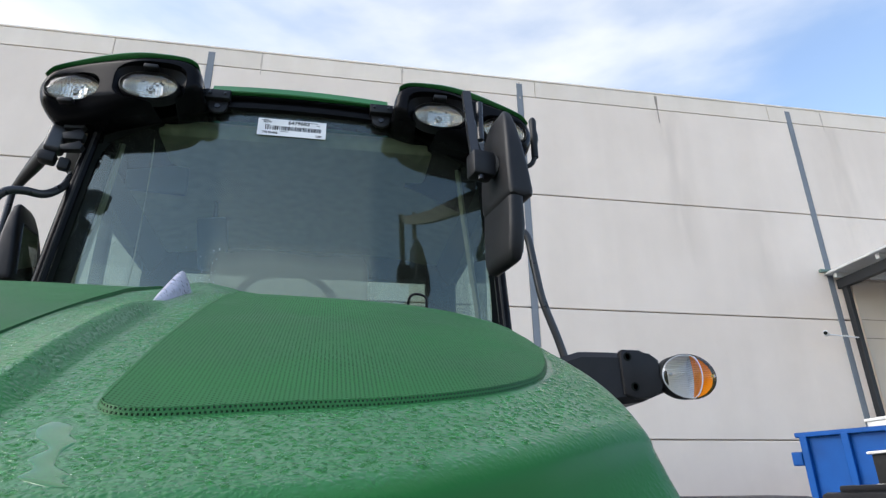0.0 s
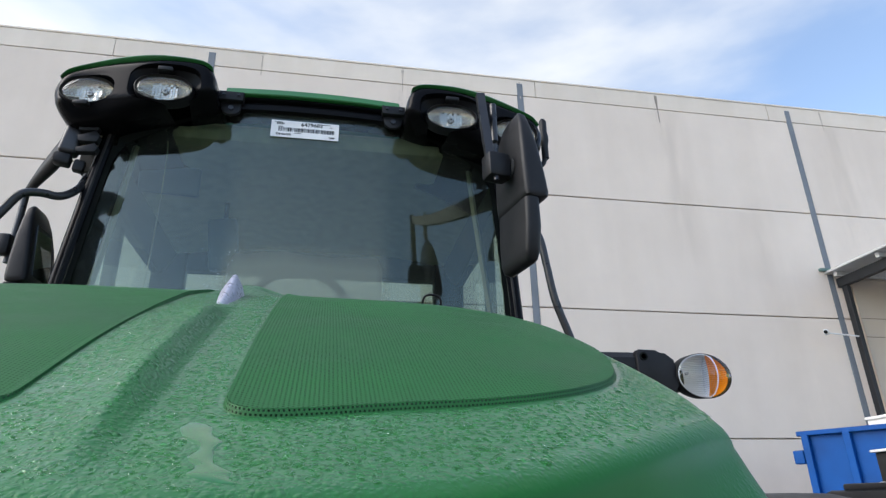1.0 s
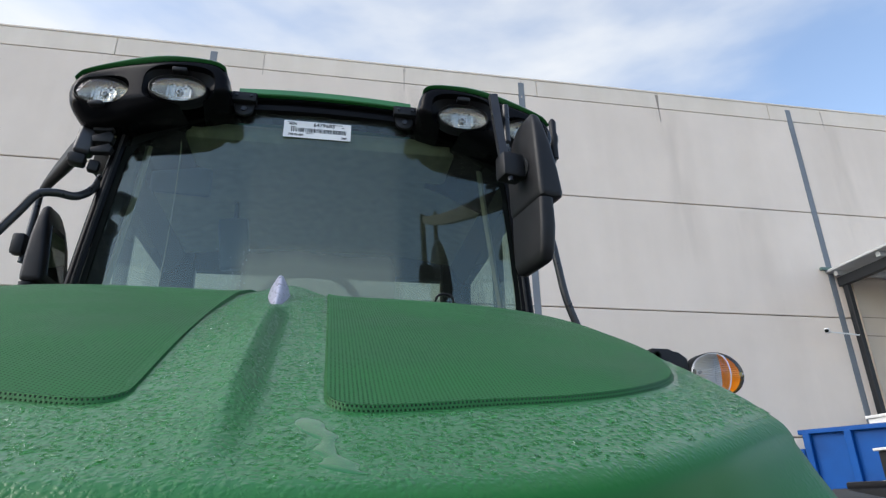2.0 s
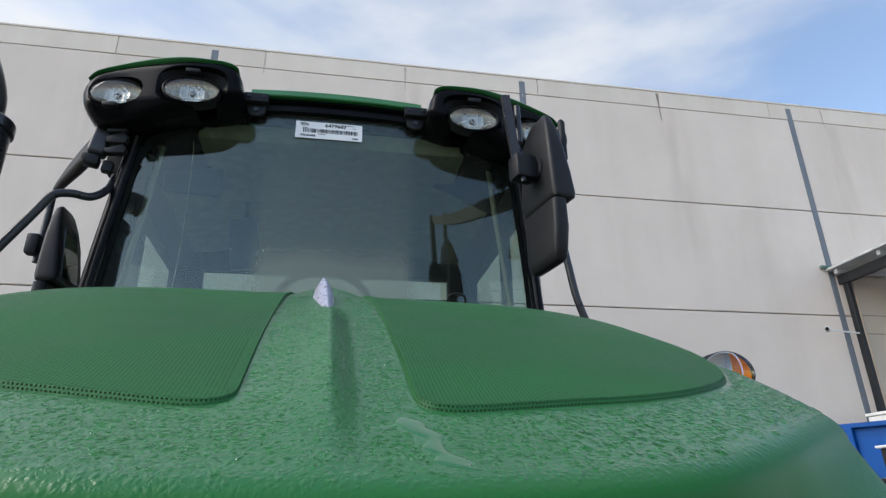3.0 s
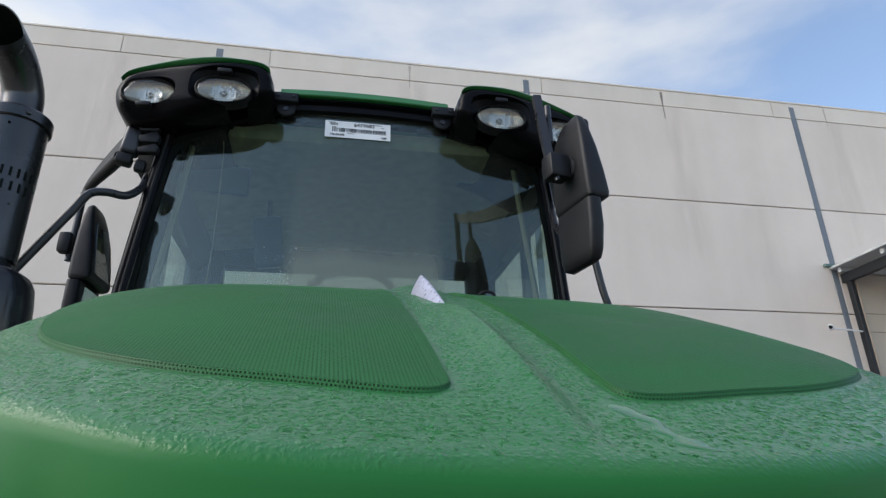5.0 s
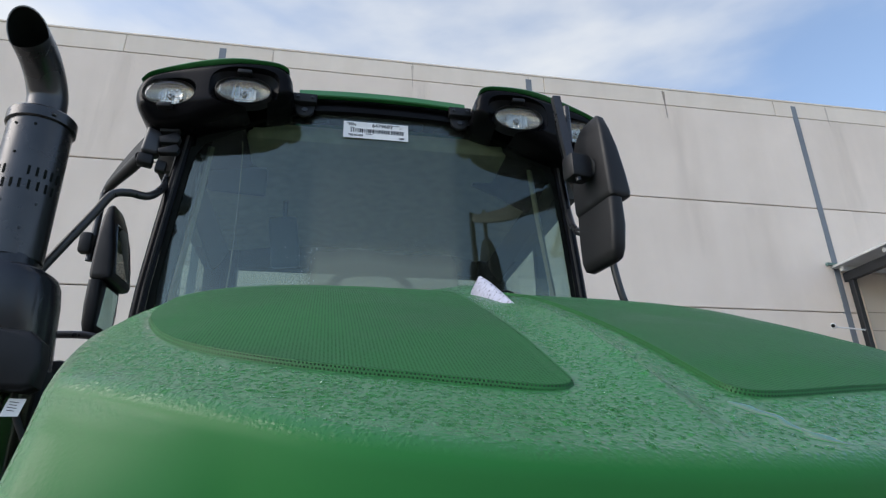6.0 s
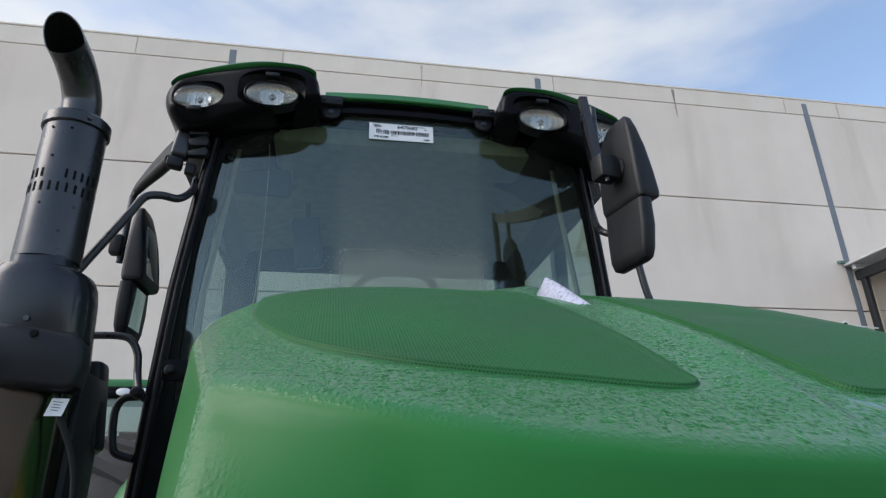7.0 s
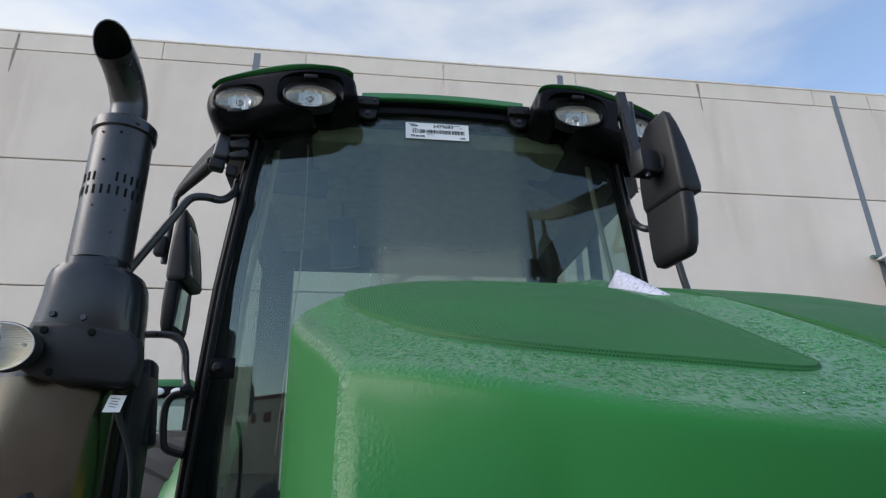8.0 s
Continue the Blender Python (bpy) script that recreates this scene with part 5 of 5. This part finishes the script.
def indicator(sign, at, arm_pts):
    """Oval front lamp: clear inner part, amber outer part, black rim and arm."""
    rx, rz = 0.099, 0.069
    base = Matrix.Translation(at) @ Euler((radians(4), 0, radians(sign * 6))).to_matrix().to_4x4()
    cup = [[base @ Vector((x * k, y, z * k)) for x, z in oval(0, 0, rx, rz, 40)] for y, k in ((0.075, 0.45), (0.06, 0.75), (0.03, 0.98), (0.0, 1.0), (-0.008, 1.012), (-0.012, 1.0), (-0.010, 0.975), (0.002, 0.97))]
    lamp = part("indicator", Geo().loft(cup, True, False), M_RUBBER, tractor, "oval front lamp, clear and amber halves, in a black cup", 50)
    split = sign * 0.014

    def half(keep, k0, y0, depth):
        rings, pts = [], [(x, z) for x, z in oval(0, 0, rx * k0, rz * k0, 56)]
        for s in range(7):
            f = s / 6
            k = math.cos(f * math.pi / 2) if f < 1 else 0.001
            row = []
            for x, z in pts:
                px = x * k
                edge = split + sign * 0.010 * (1 - (z * k / rz) ** 2)
                px = max(px, edge + 0.0008) if keep > 0 else min(px, edge - 0.0008)
                row.append(base @ Vector((px, y0 - depth * math.sin(f * math.pi / 2), z * k)))
            rings.append(row)
        return Geo().loft(rings, True, False)

    for keep, mat, back, words in ((-sign, M_CLEAR, M_SILVER, "clear ribbed half lens"), (sign, M_AMBER, M_AMBERBACK, "amber half lens")):
        ob = part("lens", half(keep, 0.995, -0.006, 0.034), mat, lamp, words, 60)
        ob.visible_shadow = False
        part("reflector", half(keep, 0.95, 0.0, -0.03), back, lamp, "reflector", 60)
    arc = [(x, z) for x, z in oval(0, 0, rx * 0.95, rz * 0.95, 60) if x * sign < 0.012]
    arc.sort(key=lambda q: math.atan2(q[1], -sign * q[0]))
    part("rim", Geo().tube([base @ Vector((x, -0.010, z)) for x, z in arc], 0.0024, 6, False), M_WHITE, lamp, "pale bright rim", 60)
    seam = [base @ Vector((split + sign * 0.010 * (1 - u * u), -0.008 - 0.033 * math.sqrt(1 - u * u), u * rz * 0.95)) for u in np.linspace(-1, 1, 15)]
    part("seam", Geo().tube(seam, 0.0018, 6), M_WHITE, lamp, "pale seam between the halves", 60)
    for sx in (-0.074, 0.080):
        q = base @ Vector((sign * sx, -0.018, 0.002))
        part("screw", Geo().tube([q, q + Vector((0, -0.008, 0))], [0.006, 0.005], 10), M_GREYMETAL, lamp, "", 40)
    a = part("lamp_arm", Geo().loft(arm_pts), M_BLACK, lamp, "moulded black lamp arm", 40)
    return lamp


def arm_ring(x, z0, z1, y0, y1):
    r = 0.02
    return [(x, y0, z0 + r), (x, y0 + r, z0), (x, y1, z0), (x, y1, z1), (x, y0 + r, z1), (x, y0, z1 - r)]


indicator(1, (1.272, 1.885, 1.832), [arm_ring(0.55, 1.70, 1.87, 1.90, 2.05), arm_ring(0.86, 1.72, 1.885, 1.90, 2.04), arm_ring(0.93, 1.735, 1.905, 1.885, 2.03), arm_ring(1.04, 1.745, 1.905, 1.88, 2.02),
                                     arm_ring(1.12, 1.755, 1.900, 1.88, 2.0), arm_ring(1.17, 1.775, 1.885, 1.885, 1.97), arm_ring(1.215, 1.79, 1.87, 1.90, 1.96)])
indicator(-1, (-1.322, 1.925, 1.855), [arm_ring(-1.10, 1.79, 1.92, 2.0, 2.12), arm_ring(-1.24, 1.79, 1.92, 2.0, 2.1), arm_ring(-1.30, 1.81, 1.90, 2.0, 2.06)])
outline = [(1.052, 1.772), (1.050, 1.895), (1.062, 1.910), (1.118, 1.909), (1.142, 1.890), (1.176, 1.880), (1.182, 1.800), (1.166, 1.776), (1.140, 1.764), (1.092, 1.760)]
m = Matrix.Translation((0, 1.905, 0)) @ Euler((radians(90), 0, 0)).to_matrix().to_4x4()
plate_r = part("arm_plate", Geo().prism(outline, m, 0.036, 0.008), M_BLACK, tractor, "moulded black plate on the lamp arm", 40)
for bx, bz in ((1.072, 1.886), (1.086, 1.795)):
    part("bolt", Geo().tube([(bx, 1.875, bz), (bx, 1.866, bz), (bx, 1.866, bz), (bx, 1.871, bz)], [0.014, 0.013, 0.008, 0.006], 12), M_DARK, plate_r, "bolt head on the lamp arm", 40)

# paper tag, hoses and boxes below the exhaust
tag_m = Matrix.Translation((-1.038, 2.03, 1.716)) @ Euler((radians(78), radians(8), radians(-14))).to_matrix().to_4x4()
tag = part("paper_tag", Geo().prism([(-0.026, -0.029), (0.026, -0.023), (0.027, 0.027), (-0.024, 0.023)], tag_m, 0.001), M_PAPER, tractor, "white paper tag on a cable", 0)
for k in range(4):
    g = Geo().box(tag_m @ Vector((-0.002, 0.014 - 0.008 * k, 0.0016)), (0.028 - 0.006 * (k % 2), 0.0005, 0.002), tag_m.to_3x3() @ Euler((radians(90), 0, 0)).to_matrix())
    part("print_bar", g, M_INK, tag, "", 0)
part("cable", Geo().tube(catmull([(-1.06, 2.07, 1.77), (-1.035, 2.045, 1.70), (-0.99, 2.08, 1.58), (-0.975, 2.10, 1.45), (-0.99, 2.12, 1.25)], 6), 0.010, 8), M_RUBBER, tractor, "black corrugated cable", 60)
g = Geo().box((-1.078, 2.40, 1.765), (0.085, 0.10, 0.30), Euler((0, radians(-6), 0)).to_matrix(), 0.02)
part("filter_box", g, M_BLACK, tractor, "black box behind the exhaust", 40)
part("hand_rail", Geo().tube(catmull([(-1.16, 2.5, 2.035), (-1.06, 2.5, 2.035), (-1.015, 2.5, 2.02), (-0.985, 2.5, 1.97), (-0.975, 2.5, 1.90), (-0.955, 2.47, 1.84), (-0.92, 2.43, 1.80)], 6), 0.014, 10), M_STEEL, tractor, "bent black hand rail", 60)
part("grab_handle", Geo().tube(catmull([(-0.95, 2.48, 1.812), (-1.000, 2.48, 1.805), (-1.022, 2.48, 1.76), (-1.016, 2.48, 1.665), (-1.000, 2.48, 1.622), (-0.94, 2.48, 1.602)], 6), 0.014, 10), M_BLACK, tractor, "black grab handle on the door", 60)
for kx, kz in ((-0.926, 1.808), (-0.828, 1.884)):
    part("knob", Geo().tube([(kx, 2.38, kz), (kx, 2.345, kz), (kx, 2.33, kz)], [0.020, 0.020, 0.010], 14), M_BLACK, tractor, "round black hinge knob", 50)
part("hinge_pad", Geo().box((-0.815, 2.36, 1.885), (0.085, 0.012, 0.075), None, 0.006), M_GLOSSBLACK, tractor, "black glass hinge pad", 40)

# rear fenders, wheels and body below
for sign in (1, -1):
    rows = []
    for a in np.linspace(radians(10), radians(170), 19):
        y, z = 4.25 - 1.02 * math.cos(a), 0.92 + 0.98 * math.sin(a)
        rows.append([(sign * 0.95, y, z - 0.03), (sign * 0.96, y, z), (sign * 1.12, y, z + 0.005), (sign * 1.22, y, z - 0.03), (sign * 1.285, y, z - 0.13), (sign * 1.25, y, z - 0.14), (sign * 0.98, y, z - 0.06)])
    part("fender", Geo().loft(rows), M_GREEN, tractor, "green rear mudguard", 50)
    for wy, r, w, x in ((4.25, 0.92, 0.62, 1.22), (1.35, 0.66, 0.48, 1.05)):
        prof = [(0.55 * r, -0.42), (0.80 * r, -0.50), (0.95 * r, -0.46), (0.985 * r, -0.2), (0.99 * r, 0.2), (0.95 * r, 0.46), (0.80 * r, 0.50), (0.55 * r, 0.42)]
        rings = [[(sign * x + w * q, wy + rr * math.cos(t), r + rr * math.sin(t)) for rr, q in prof] for t in np.linspace(0, 2 * math.pi, 40, False)]
        wheel = part("wheel", Geo().loft(rings, True, False, True), M_TYRE, tractor, "large ribbed tractor tyre", 40)
        lug = Geo()
        for k in range(22):
            for s in (-1, 1):
                t = 2 * math.pi * (k + (0.5 if s > 0 else 0)) / 22
                c = Vector((sign * x + s * w * 0.22, wy + 0.985 * r * math.cos(t), r + 0.985 * r * math.sin(t)))
                lug.box(c, (w * 0.52, 0.06, 0.05), Euler((t - math.pi / 2, 0, 0)).to_matrix() @ Euler((0, 0, s * 0.6)).to_matrix())
        part("tread", lug, M_TYRE, wheel, "", 0)
        disc = [[(sign * x + sign * q, wy + rr * math.cos(t), r + rr * math.sin(t)) for t in np.linspace(0, 2 * math.pi, 32, False)] for q, rr in ((0.16, 0.56 * r), (0.12, 0.50 * r), (0.02, 0.42 * r), (0.05, 0.18 * r), (0.05, 0.02))]
        part("rim", Geo().loft(disc, True, False), M_YELLOW, wheel, "yellow wheel disc", 40)
for sign in (1, -1):
    rows = []
    for a in np.linspace(radians(35), radians(150), 15):
        y, z = 1.40 - 0.80 * math.cos(a), (0.69 if sign > 0 else 0.63) + 0.795 * math.sin(a)
        rows.append([(sign * 0.86, y, z - 0.015), (sign * 0.87, y, z), (sign * 1.15, y, z), (sign * 1.17, y, z - 0.02), (sign * 1.15, y, z - 0.03), (sign * 0.88, y, z - 0.03)])
    guard = part("front_fender", Geo().loft(rows), M_BLACK, tractor, "black front mudguard", 40)
    part("stay", Geo().tube([(sign * 0.75, 1.40, 0.9), (sign * 0.88, 1.40, 1.35), (sign * 0.95, 1.40, 1.46)], 0.02, 8), M_DARKMETAL, guard, "", 40)
part("chassis", Geo().box((0, 2.6, 0.75), (0.5, 3.9, 0.5), None, 0.05), M_DARKMETAL, tractor, "dark chassis and engine block")
part("front_axle", Geo().box((0, 1.35, 0.66), (1.7, 0.22, 0.2), None, 0.04), M_DARKMETAL, tractor, "front axle")
part("rear_axle", Geo().box((0, 4.25, 0.92), (2.0, 0.3, 0.3), None, 0.05), M_DARKMETAL, tractor, "rear axle")
part("nose_weight", Geo().box((0, 0.68, 0.82), (0.66, 0.5, 0.36), None, 0.05), M_DARKMETAL, tractor, "front weight block")

# ---- things along the wall ----
def canopy():
    x0, z0 = 11.42, 6.30
    top = root("canopy", (x0 + 3.0, 10.0, z0), "flat grey metal loading canopy on dark beams", "canopy")
    g = Geo().box((x0 + 9.0, 10.0, z0 + 0.03), (18.0, 4.0, 0.06), None, 0.01)
    part("roof_sheet", g, M_SHEET, top, "pale grey roof sheet", 0)
    for k in range(4):
        y = 11.8 - 1.2 * k
        part("rib", Geo().box((x0 + 9.0, y, z0 - 0.055), (17.8, 0.10, 0.11), None, 0.008), M_SHEET, top, "", 0)
    part("edge_beam", Geo().box((x0 + 0.30, 10.0, z0 - 0.23), (0.14, 3.9, 0.22), None, 0.01), M_DARKMETAL, top, "dark edge beam", 0)
    part("post", Geo().box((11.73, 11.80, 3.05), (0.11, 0.14, 6.1), None, 0.012), M_DARKMETAL, top, "dark steel post", 0)
    part("post", Geo().box((28.4, 11.84, 3.05), (0.20, 0.20, 6.1), None, 0.012), M_DARKMETAL, top, "dark steel post", 0)
    part("bracket", Geo().box((11.40, 11.93, 6.385), (0.26, 0.08, 0.07), None, 0.01), M_TEAL, top, "small green end bracket", 0)
    return top


canopy()
# wall under the canopy, its colour lowered to deepen the shade there
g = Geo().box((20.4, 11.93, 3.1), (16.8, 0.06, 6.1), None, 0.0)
bay = setting("wall_bay", g, M_SHADEWALL, "beige wall beneath the canopy, the canopy's shade painted into its colour")
ORIGIN[bay.name] = Vector((0, 0, 0))
for z in (4.80, 5.23):
    part("joint", Geo().box((20.4, 11.899, z), (16.78, 0.006, 0.022)), M_STAIN, bay, "dark level joint", 0)
cctv = root("security_camera", (10.72, 11.9, 4.85), "small white wall camera on a long bracket", "camera")
part("camera_body", Geo().box((10.74, 11.62, 4.80), (0.09, 0.17, 0.085), Euler((radians(-10), 0, radians(-50))).to_matrix(), 0.02), M_WHITE, cctv, "", 40)
part("camera_lens", Geo().tube([(10.68, 11.57, 4.79), (10.645, 11.54, 4.785)], [0.040, 0.036], 12), M_DARK, cctv, "dark lens", 40)
part("arm", Geo().tube([(10.80, 11.66, 4.79), (11.15, 11.66, 4.77), (11.40, 11.70, 4.77), (11.66, 11.76, 4.77)], 0.018, 8), M_WHITE, cctv, "", 40)


def skip():
    """Tall blue roll-off container with ribs and a rim."""
    x0, x1, y0, y1, h = 7.42, 9.8, 6.3, 9.0, 2.42
    top = root("skip_container", ((x0 + x1) / 2, (y0 + y1) / 2, 0), "tall blue ribbed steel waste container", "container")
    m = Matrix.Translation((7.42, 9.0, 0)) @ Euler((0, 0, radians(-62))).to_matrix().to_4x4()
    L, W = 6.0, 2.3

    def boxm(c, s, bev=0.01):
        return Geo().box(m @ Vector(c), s, m.to_3x3(), bev)

    part("wall_panel", boxm((L / 2, 0.02, 1.25), (L, 0.04, 2.30)), M_BLUE, top, "", 0)
    part("wall_panel", boxm((L / 2, W - 0.02, 1.25), (L, 0.04, 2.30)), M_BLUE, top, "", 0)
    part("wall_panel", boxm((0.02, W / 2, 1.25), (0.04, W, 2.30)), M_BLUE, top, "", 0)
    part("wall_panel", boxm((L - 0.02, W / 2, 1.25), (0.04, W, 2.30)), M_BLUE, top, "", 0)
    part("floor_panel", boxm((L / 2, W / 2, 0.12), (L, W, 0.12)), M_BLUE, top, "", 0)
    for y in (-0.02, W + 0.02):
        part("top_rail", boxm((L / 2, y, 2.39), (L + 0.12, 0.12, 0.07)), M_BLUE, top, "", 0)
    part("top_rail", boxm((-0.02, W / 2, 2.39), (0.12, W, 0.07)), M_BLUE, top, "", 0)
    part("top_rail", boxm((L + 0.02, W / 2, 2.39), (0.12, W, 0.07)), M_BLUE, top, "", 0)
    for k in range(11):
        part("rib", boxm((0.06 + k * 0.585, -0.05, 1.22), (0.10, 0.09, 2.30)), M_BLUE, top, "", 0)
    for k in range(4):
        part("rib", boxm((-0.05, 0.2 + k * 0.62, 1.22), (0.09, 0.10, 2.30)), M_BLUE, top, "", 0)
    part("hinge", boxm((-0.10, 0.02, 2.05), (0.16, 0.14, 0.20), 0.02), M_BLUE, top, "", 0)
    part("skid", boxm((L / 2, 0.6, 0.04), (L, 0.14, 0.10)), M_DARKMETAL, top, "", 0)
    part("skid", boxm((L / 2, 1.7, 0.04), (L, 0.14, 0.10)), M_DARKMETAL, top, "", 0)


skip()

box = root("site_box", (12.5, 11.0, 0), "white metal site box beside the wall", "box")
part("body", Geo().box((12.45, 11.05, 1.46), (2.8, 0.9, 2.92), None, 0.02), M_WHITE, box, "", 0)
part("lid", Geo().box((12.45, 11.05, 2.95), (2.86, 0.96, 0.06), None, 0.01), M_WHITE, box, "", 0)


def loader():
    """The top of a dark machine with a patterned black sack in a white frame."""
    top = root("implement", (5.35, 5.2, 0), "dark farm implement with a white-edged hopper", "implement")
    part("body", Geo().box((5.40, 5.2, 1.08), (1.3, 0.9, 0.9), None, 0.05), M_BLACK, top, "", 40)
    part("cover", Geo().box((5.11, 5.1, 1.555), (0.62, 0.7, 0.06), None, 0.02), M_BLACK, top, "", 40)
    part("base", Geo().box((5.40, 5.2, 0.32), (1.1, 0.8, 0.64), None, 0.03), M_DARKMETAL, top, "", 40)
    part("hopper", Geo().box((5.37, 5.0, 1.71), (0.66, 0.5, 0.27), None, 0.02), M_RUBBER, top, "black patterned hopper side", 40)
    part("rim", Geo().box((5.37, 4.99, 1.855), (0.72, 0.56, 0.025), None, 0.008), M_WHITE, top, "white rim", 40)
    part("foot_rim", Geo().box((5.37, 4.99, 1.585), (0.70, 0.53, 0.016), None, 0.005), M_WHITE, top, "white lower rim", 40)
    rnd = random.Random(3)
    for k in range(15):
        x = 5.05 + 0.043 * k
        z = 1.66 + 0.03 * (k % 3)
        part("print_bar", Geo().box((x, 4.747, z), (0.008, 0.004, 0.03 + 0.10 * rnd.random()), None, 0.0), M_GREYMETAL, top, "", 0)


loader()


def far_tractor():
    """Another tractor, parked close to the wall."""
    top = root("tractor", (-3.3, 9.6, 0), "green tractor with a black lamp fascia parked by the wall", "tractor")
    X, Y = -3.35, 8.9
    part("roof", Geo().box((X, Y + 0.75, 2.90), (1.75, 1.6, 0.16), None, 0.06, 3), M_GREEN, top, "", 50)
    part("fascia", Geo().box((X, Y - 0.03, 2.80), (1.72, 0.16, 0.15), None, 0.05, 3), M_GLOSSBLACK, top, "black lamp fascia", 50)
    for dx in (-0.70, -0.44, 0.44, 0.70):
        rr = [[(X + dx + x * k, y, 2.80 + z * k) for x, z in oval(0, 0, 0.095, 0.052, 24)] for y, k in ((Y - 0.10, 1.0), (Y - 0.125, 0.9), (Y - 0.135, 0.4))]
        part("work_lamp", Geo().loft(rr), M_SILVER, top, "oval work lamp", 50)
    for sx in (-1, 1):
        part("pillar", Geo().box((X + sx * 0.82, Y + 0.05, 2.05), (0.08, 0.09, 1.5), None, 0.02), M_GLOSSBLACK, top, "", 40)
        part("rear_post", Geo().box((X + sx * 0.84, Y + 1.4, 2.05), (0.08, 0.09, 1.5), None, 0.02), M_GLOSSBLACK, top, "", 40)
        part("wheel", Geo().tube([(X + sx * 0.85, Y + 1.3, 0.9), (X + sx * 1.4, Y + 1.3, 0.9)], 0.9, 32), M_TYRE, top, "", 40)
        part("wheel", Geo().tube([(X + sx * 0.75, Y - 1.4, 0.62), (X + sx * 1.2, Y - 1.4, 0.62)], 0.62, 32), M_TYRE, top, "", 40)
        part("mirror", Geo().box((X + sx * 1.12, Y + 0.05, 2.35), (0.20, 0.09, 0.42), None, 0.03), M_BLACK, top, "", 40)
    ob = part("windscreen", Geo().box((X, Y + 0.02, 2.05), (1.56, 0.012, 1.4)), M_SIDEGLASS, top, "", 0)
    ob.visible_shadow = False
    part("cab_floor", Geo().box((X, Y + 0.75, 1.28), (1.7, 1.5, 0.12), None, 0.02), M_TRIM, top, "", 40)
    part("seat", Geo().box((X, Y + 1.0, 1.9), (0.5, 0.2, 0.9), None, 0.06), M_SEAT, top, "", 40)
    part("hood", Geo().box((X, Y - 1.0, 1.50), (0.86, 2.0, 0.62), None, 0.10, 3), M_GREEN, top, "", 50)
    part("chassis", Geo().box((X, Y, 0.8), (0.5, 3.6, 0.7), None, 0.05), M_DARKMETAL, top, "", 40)


far_tractor()

# building across the yard behind the camera
g = Geo().box((0, -20.3, 2.2), (120, 0.6, 4.4))
far_wall = setting("wall_south", g, M_FARWALL, "low beige building across the yard, red eaves board and lettering")
ORIGIN[far_wall.name] = Vector((0, 0, 0))
part("eaves_board", Geo().box((0, -19.96, 4.32), (120.2, 0.10, 0.24), None, 0.01), M_RED, far_wall, "dark red eaves board", 0)
for k in range(46):
    part("sign_bar", Geo().box((-34.5 + 1.5 * k, -19.98, 3.15), (0.24 + 0.30 * (k * 7 % 3), 0.04, 0.62), None, 0.01), M_RED, far_wall, "", 0)

# ---- wall panels, joints and strips ----


def panel_mesh(w, h, t=0.12):
    g = Geo().box((0, 0, 0), (w, t, h), None, 0.012, 1)
    me = bpy.data.meshes.new("panel")
    me.from_pydata(g.v, [], g.f)
    me.materials.append(M_WALL)
    return me


made = {}
for a, b in zip(POSTS_X, POSTS_X[1:]):
    for z0, z1 in zip(JOINTS_Z, JOINTS_Z[1:]):
        w, h = b - a - 0.15, z1 - z0 - 0.025
        key = (round(w, 2), round(h, 2))
        if key not in made:
            made[key] = panel_mesh(w, h)
        ob = new("panel", made[key])
        ob.parent = wall
        ob.location = ((a + b) / 2, WALL_Y + 0.06, (z0 + z1) / 2 + 0.0125)
BAND_X = [-17.2, -14.1, -10.9, -7.78, -4.8, -1.70, 1.47, 4.70, 7.87, 11.0, 12.56, 15.8, 19.0, 22.2, 26.0]
z0, z1 = JOINTS_Z[-1], TOP_Z
for a, b in zip(BAND_X, BAND_X[1:]):
    g = Geo().box(((a + b) / 2, WALL_Y + 0.065, (z0 + z1) / 2 + 0.012), (b - a - 0.010, 0.12, z1 - z0 - 0.018), None, 0.010, 1)
    part("coping_panel", g, M_COPING, wall, "", 0)
for sx, w, h in ((-7.78, 0.10, 1.0), (-1.70, 0.05, 0.55), (1.47, 0.06, 0.62), (7.87, 0.09, 0.80), (12.56, 0.05, 0.6), (4.31, 0.05, 0.5)):
    rows = []
    for k in range(9):
        f = k / 8
        half = 0.45 * w * (0.55 + 0.25 * math.sin(5 * f + sx)) * (1 - f) ** 0.5 + 0.008
        z = TOP_Z - 0.05 - h * f
        rows.append([(sx - half, WALL_Y + 0.0025 if z > z0 else WALL_Y - 0.003, z), (sx + half, WALL_Y + 0.0025 if z > z0 else WALL_Y - 0.003, z)])
    part("stain", Geo().loft(rows, False, False), M_STAIN if sx in (-7.78, 7.87) else M_PALESTAIN, wall, "brown run-off stain", 0)
for sx, w, z0w, z1w in ((-7.6, 0.75, 10.48, 5.3), (1.6, 0.6, 10.48, 7.9), (8.1, 0.65, 10.48, 5.3), (12.7, 0.55, 10.48, 5.3), (9.6, 0.8, 7.8, 5.3), (-4.9, 0.55, 10.48, 6.5)):
    g = Geo().add([(sx - w, WALL_Y - 0.004, z1w), (sx + w, WALL_Y - 0.004, z1w), (sx + w, WALL_Y - 0.004, z0w), (sx - w, WALL_Y - 0.004, z0w)], [(0, 1, 2, 3)])
    part("stain", g, M_WASH, wall, "faint brown run-off streak", 0)
for px in POSTS_X[1:-1]:
    g = Geo().box((px, WALL_Y + 0.048, 5.40), (0.145, 0.10, 10.93), None, 0.004, 1)
    tagged(part("strip", g, M_STRIP, wall, "grey sealed strip between wall bays", 0))
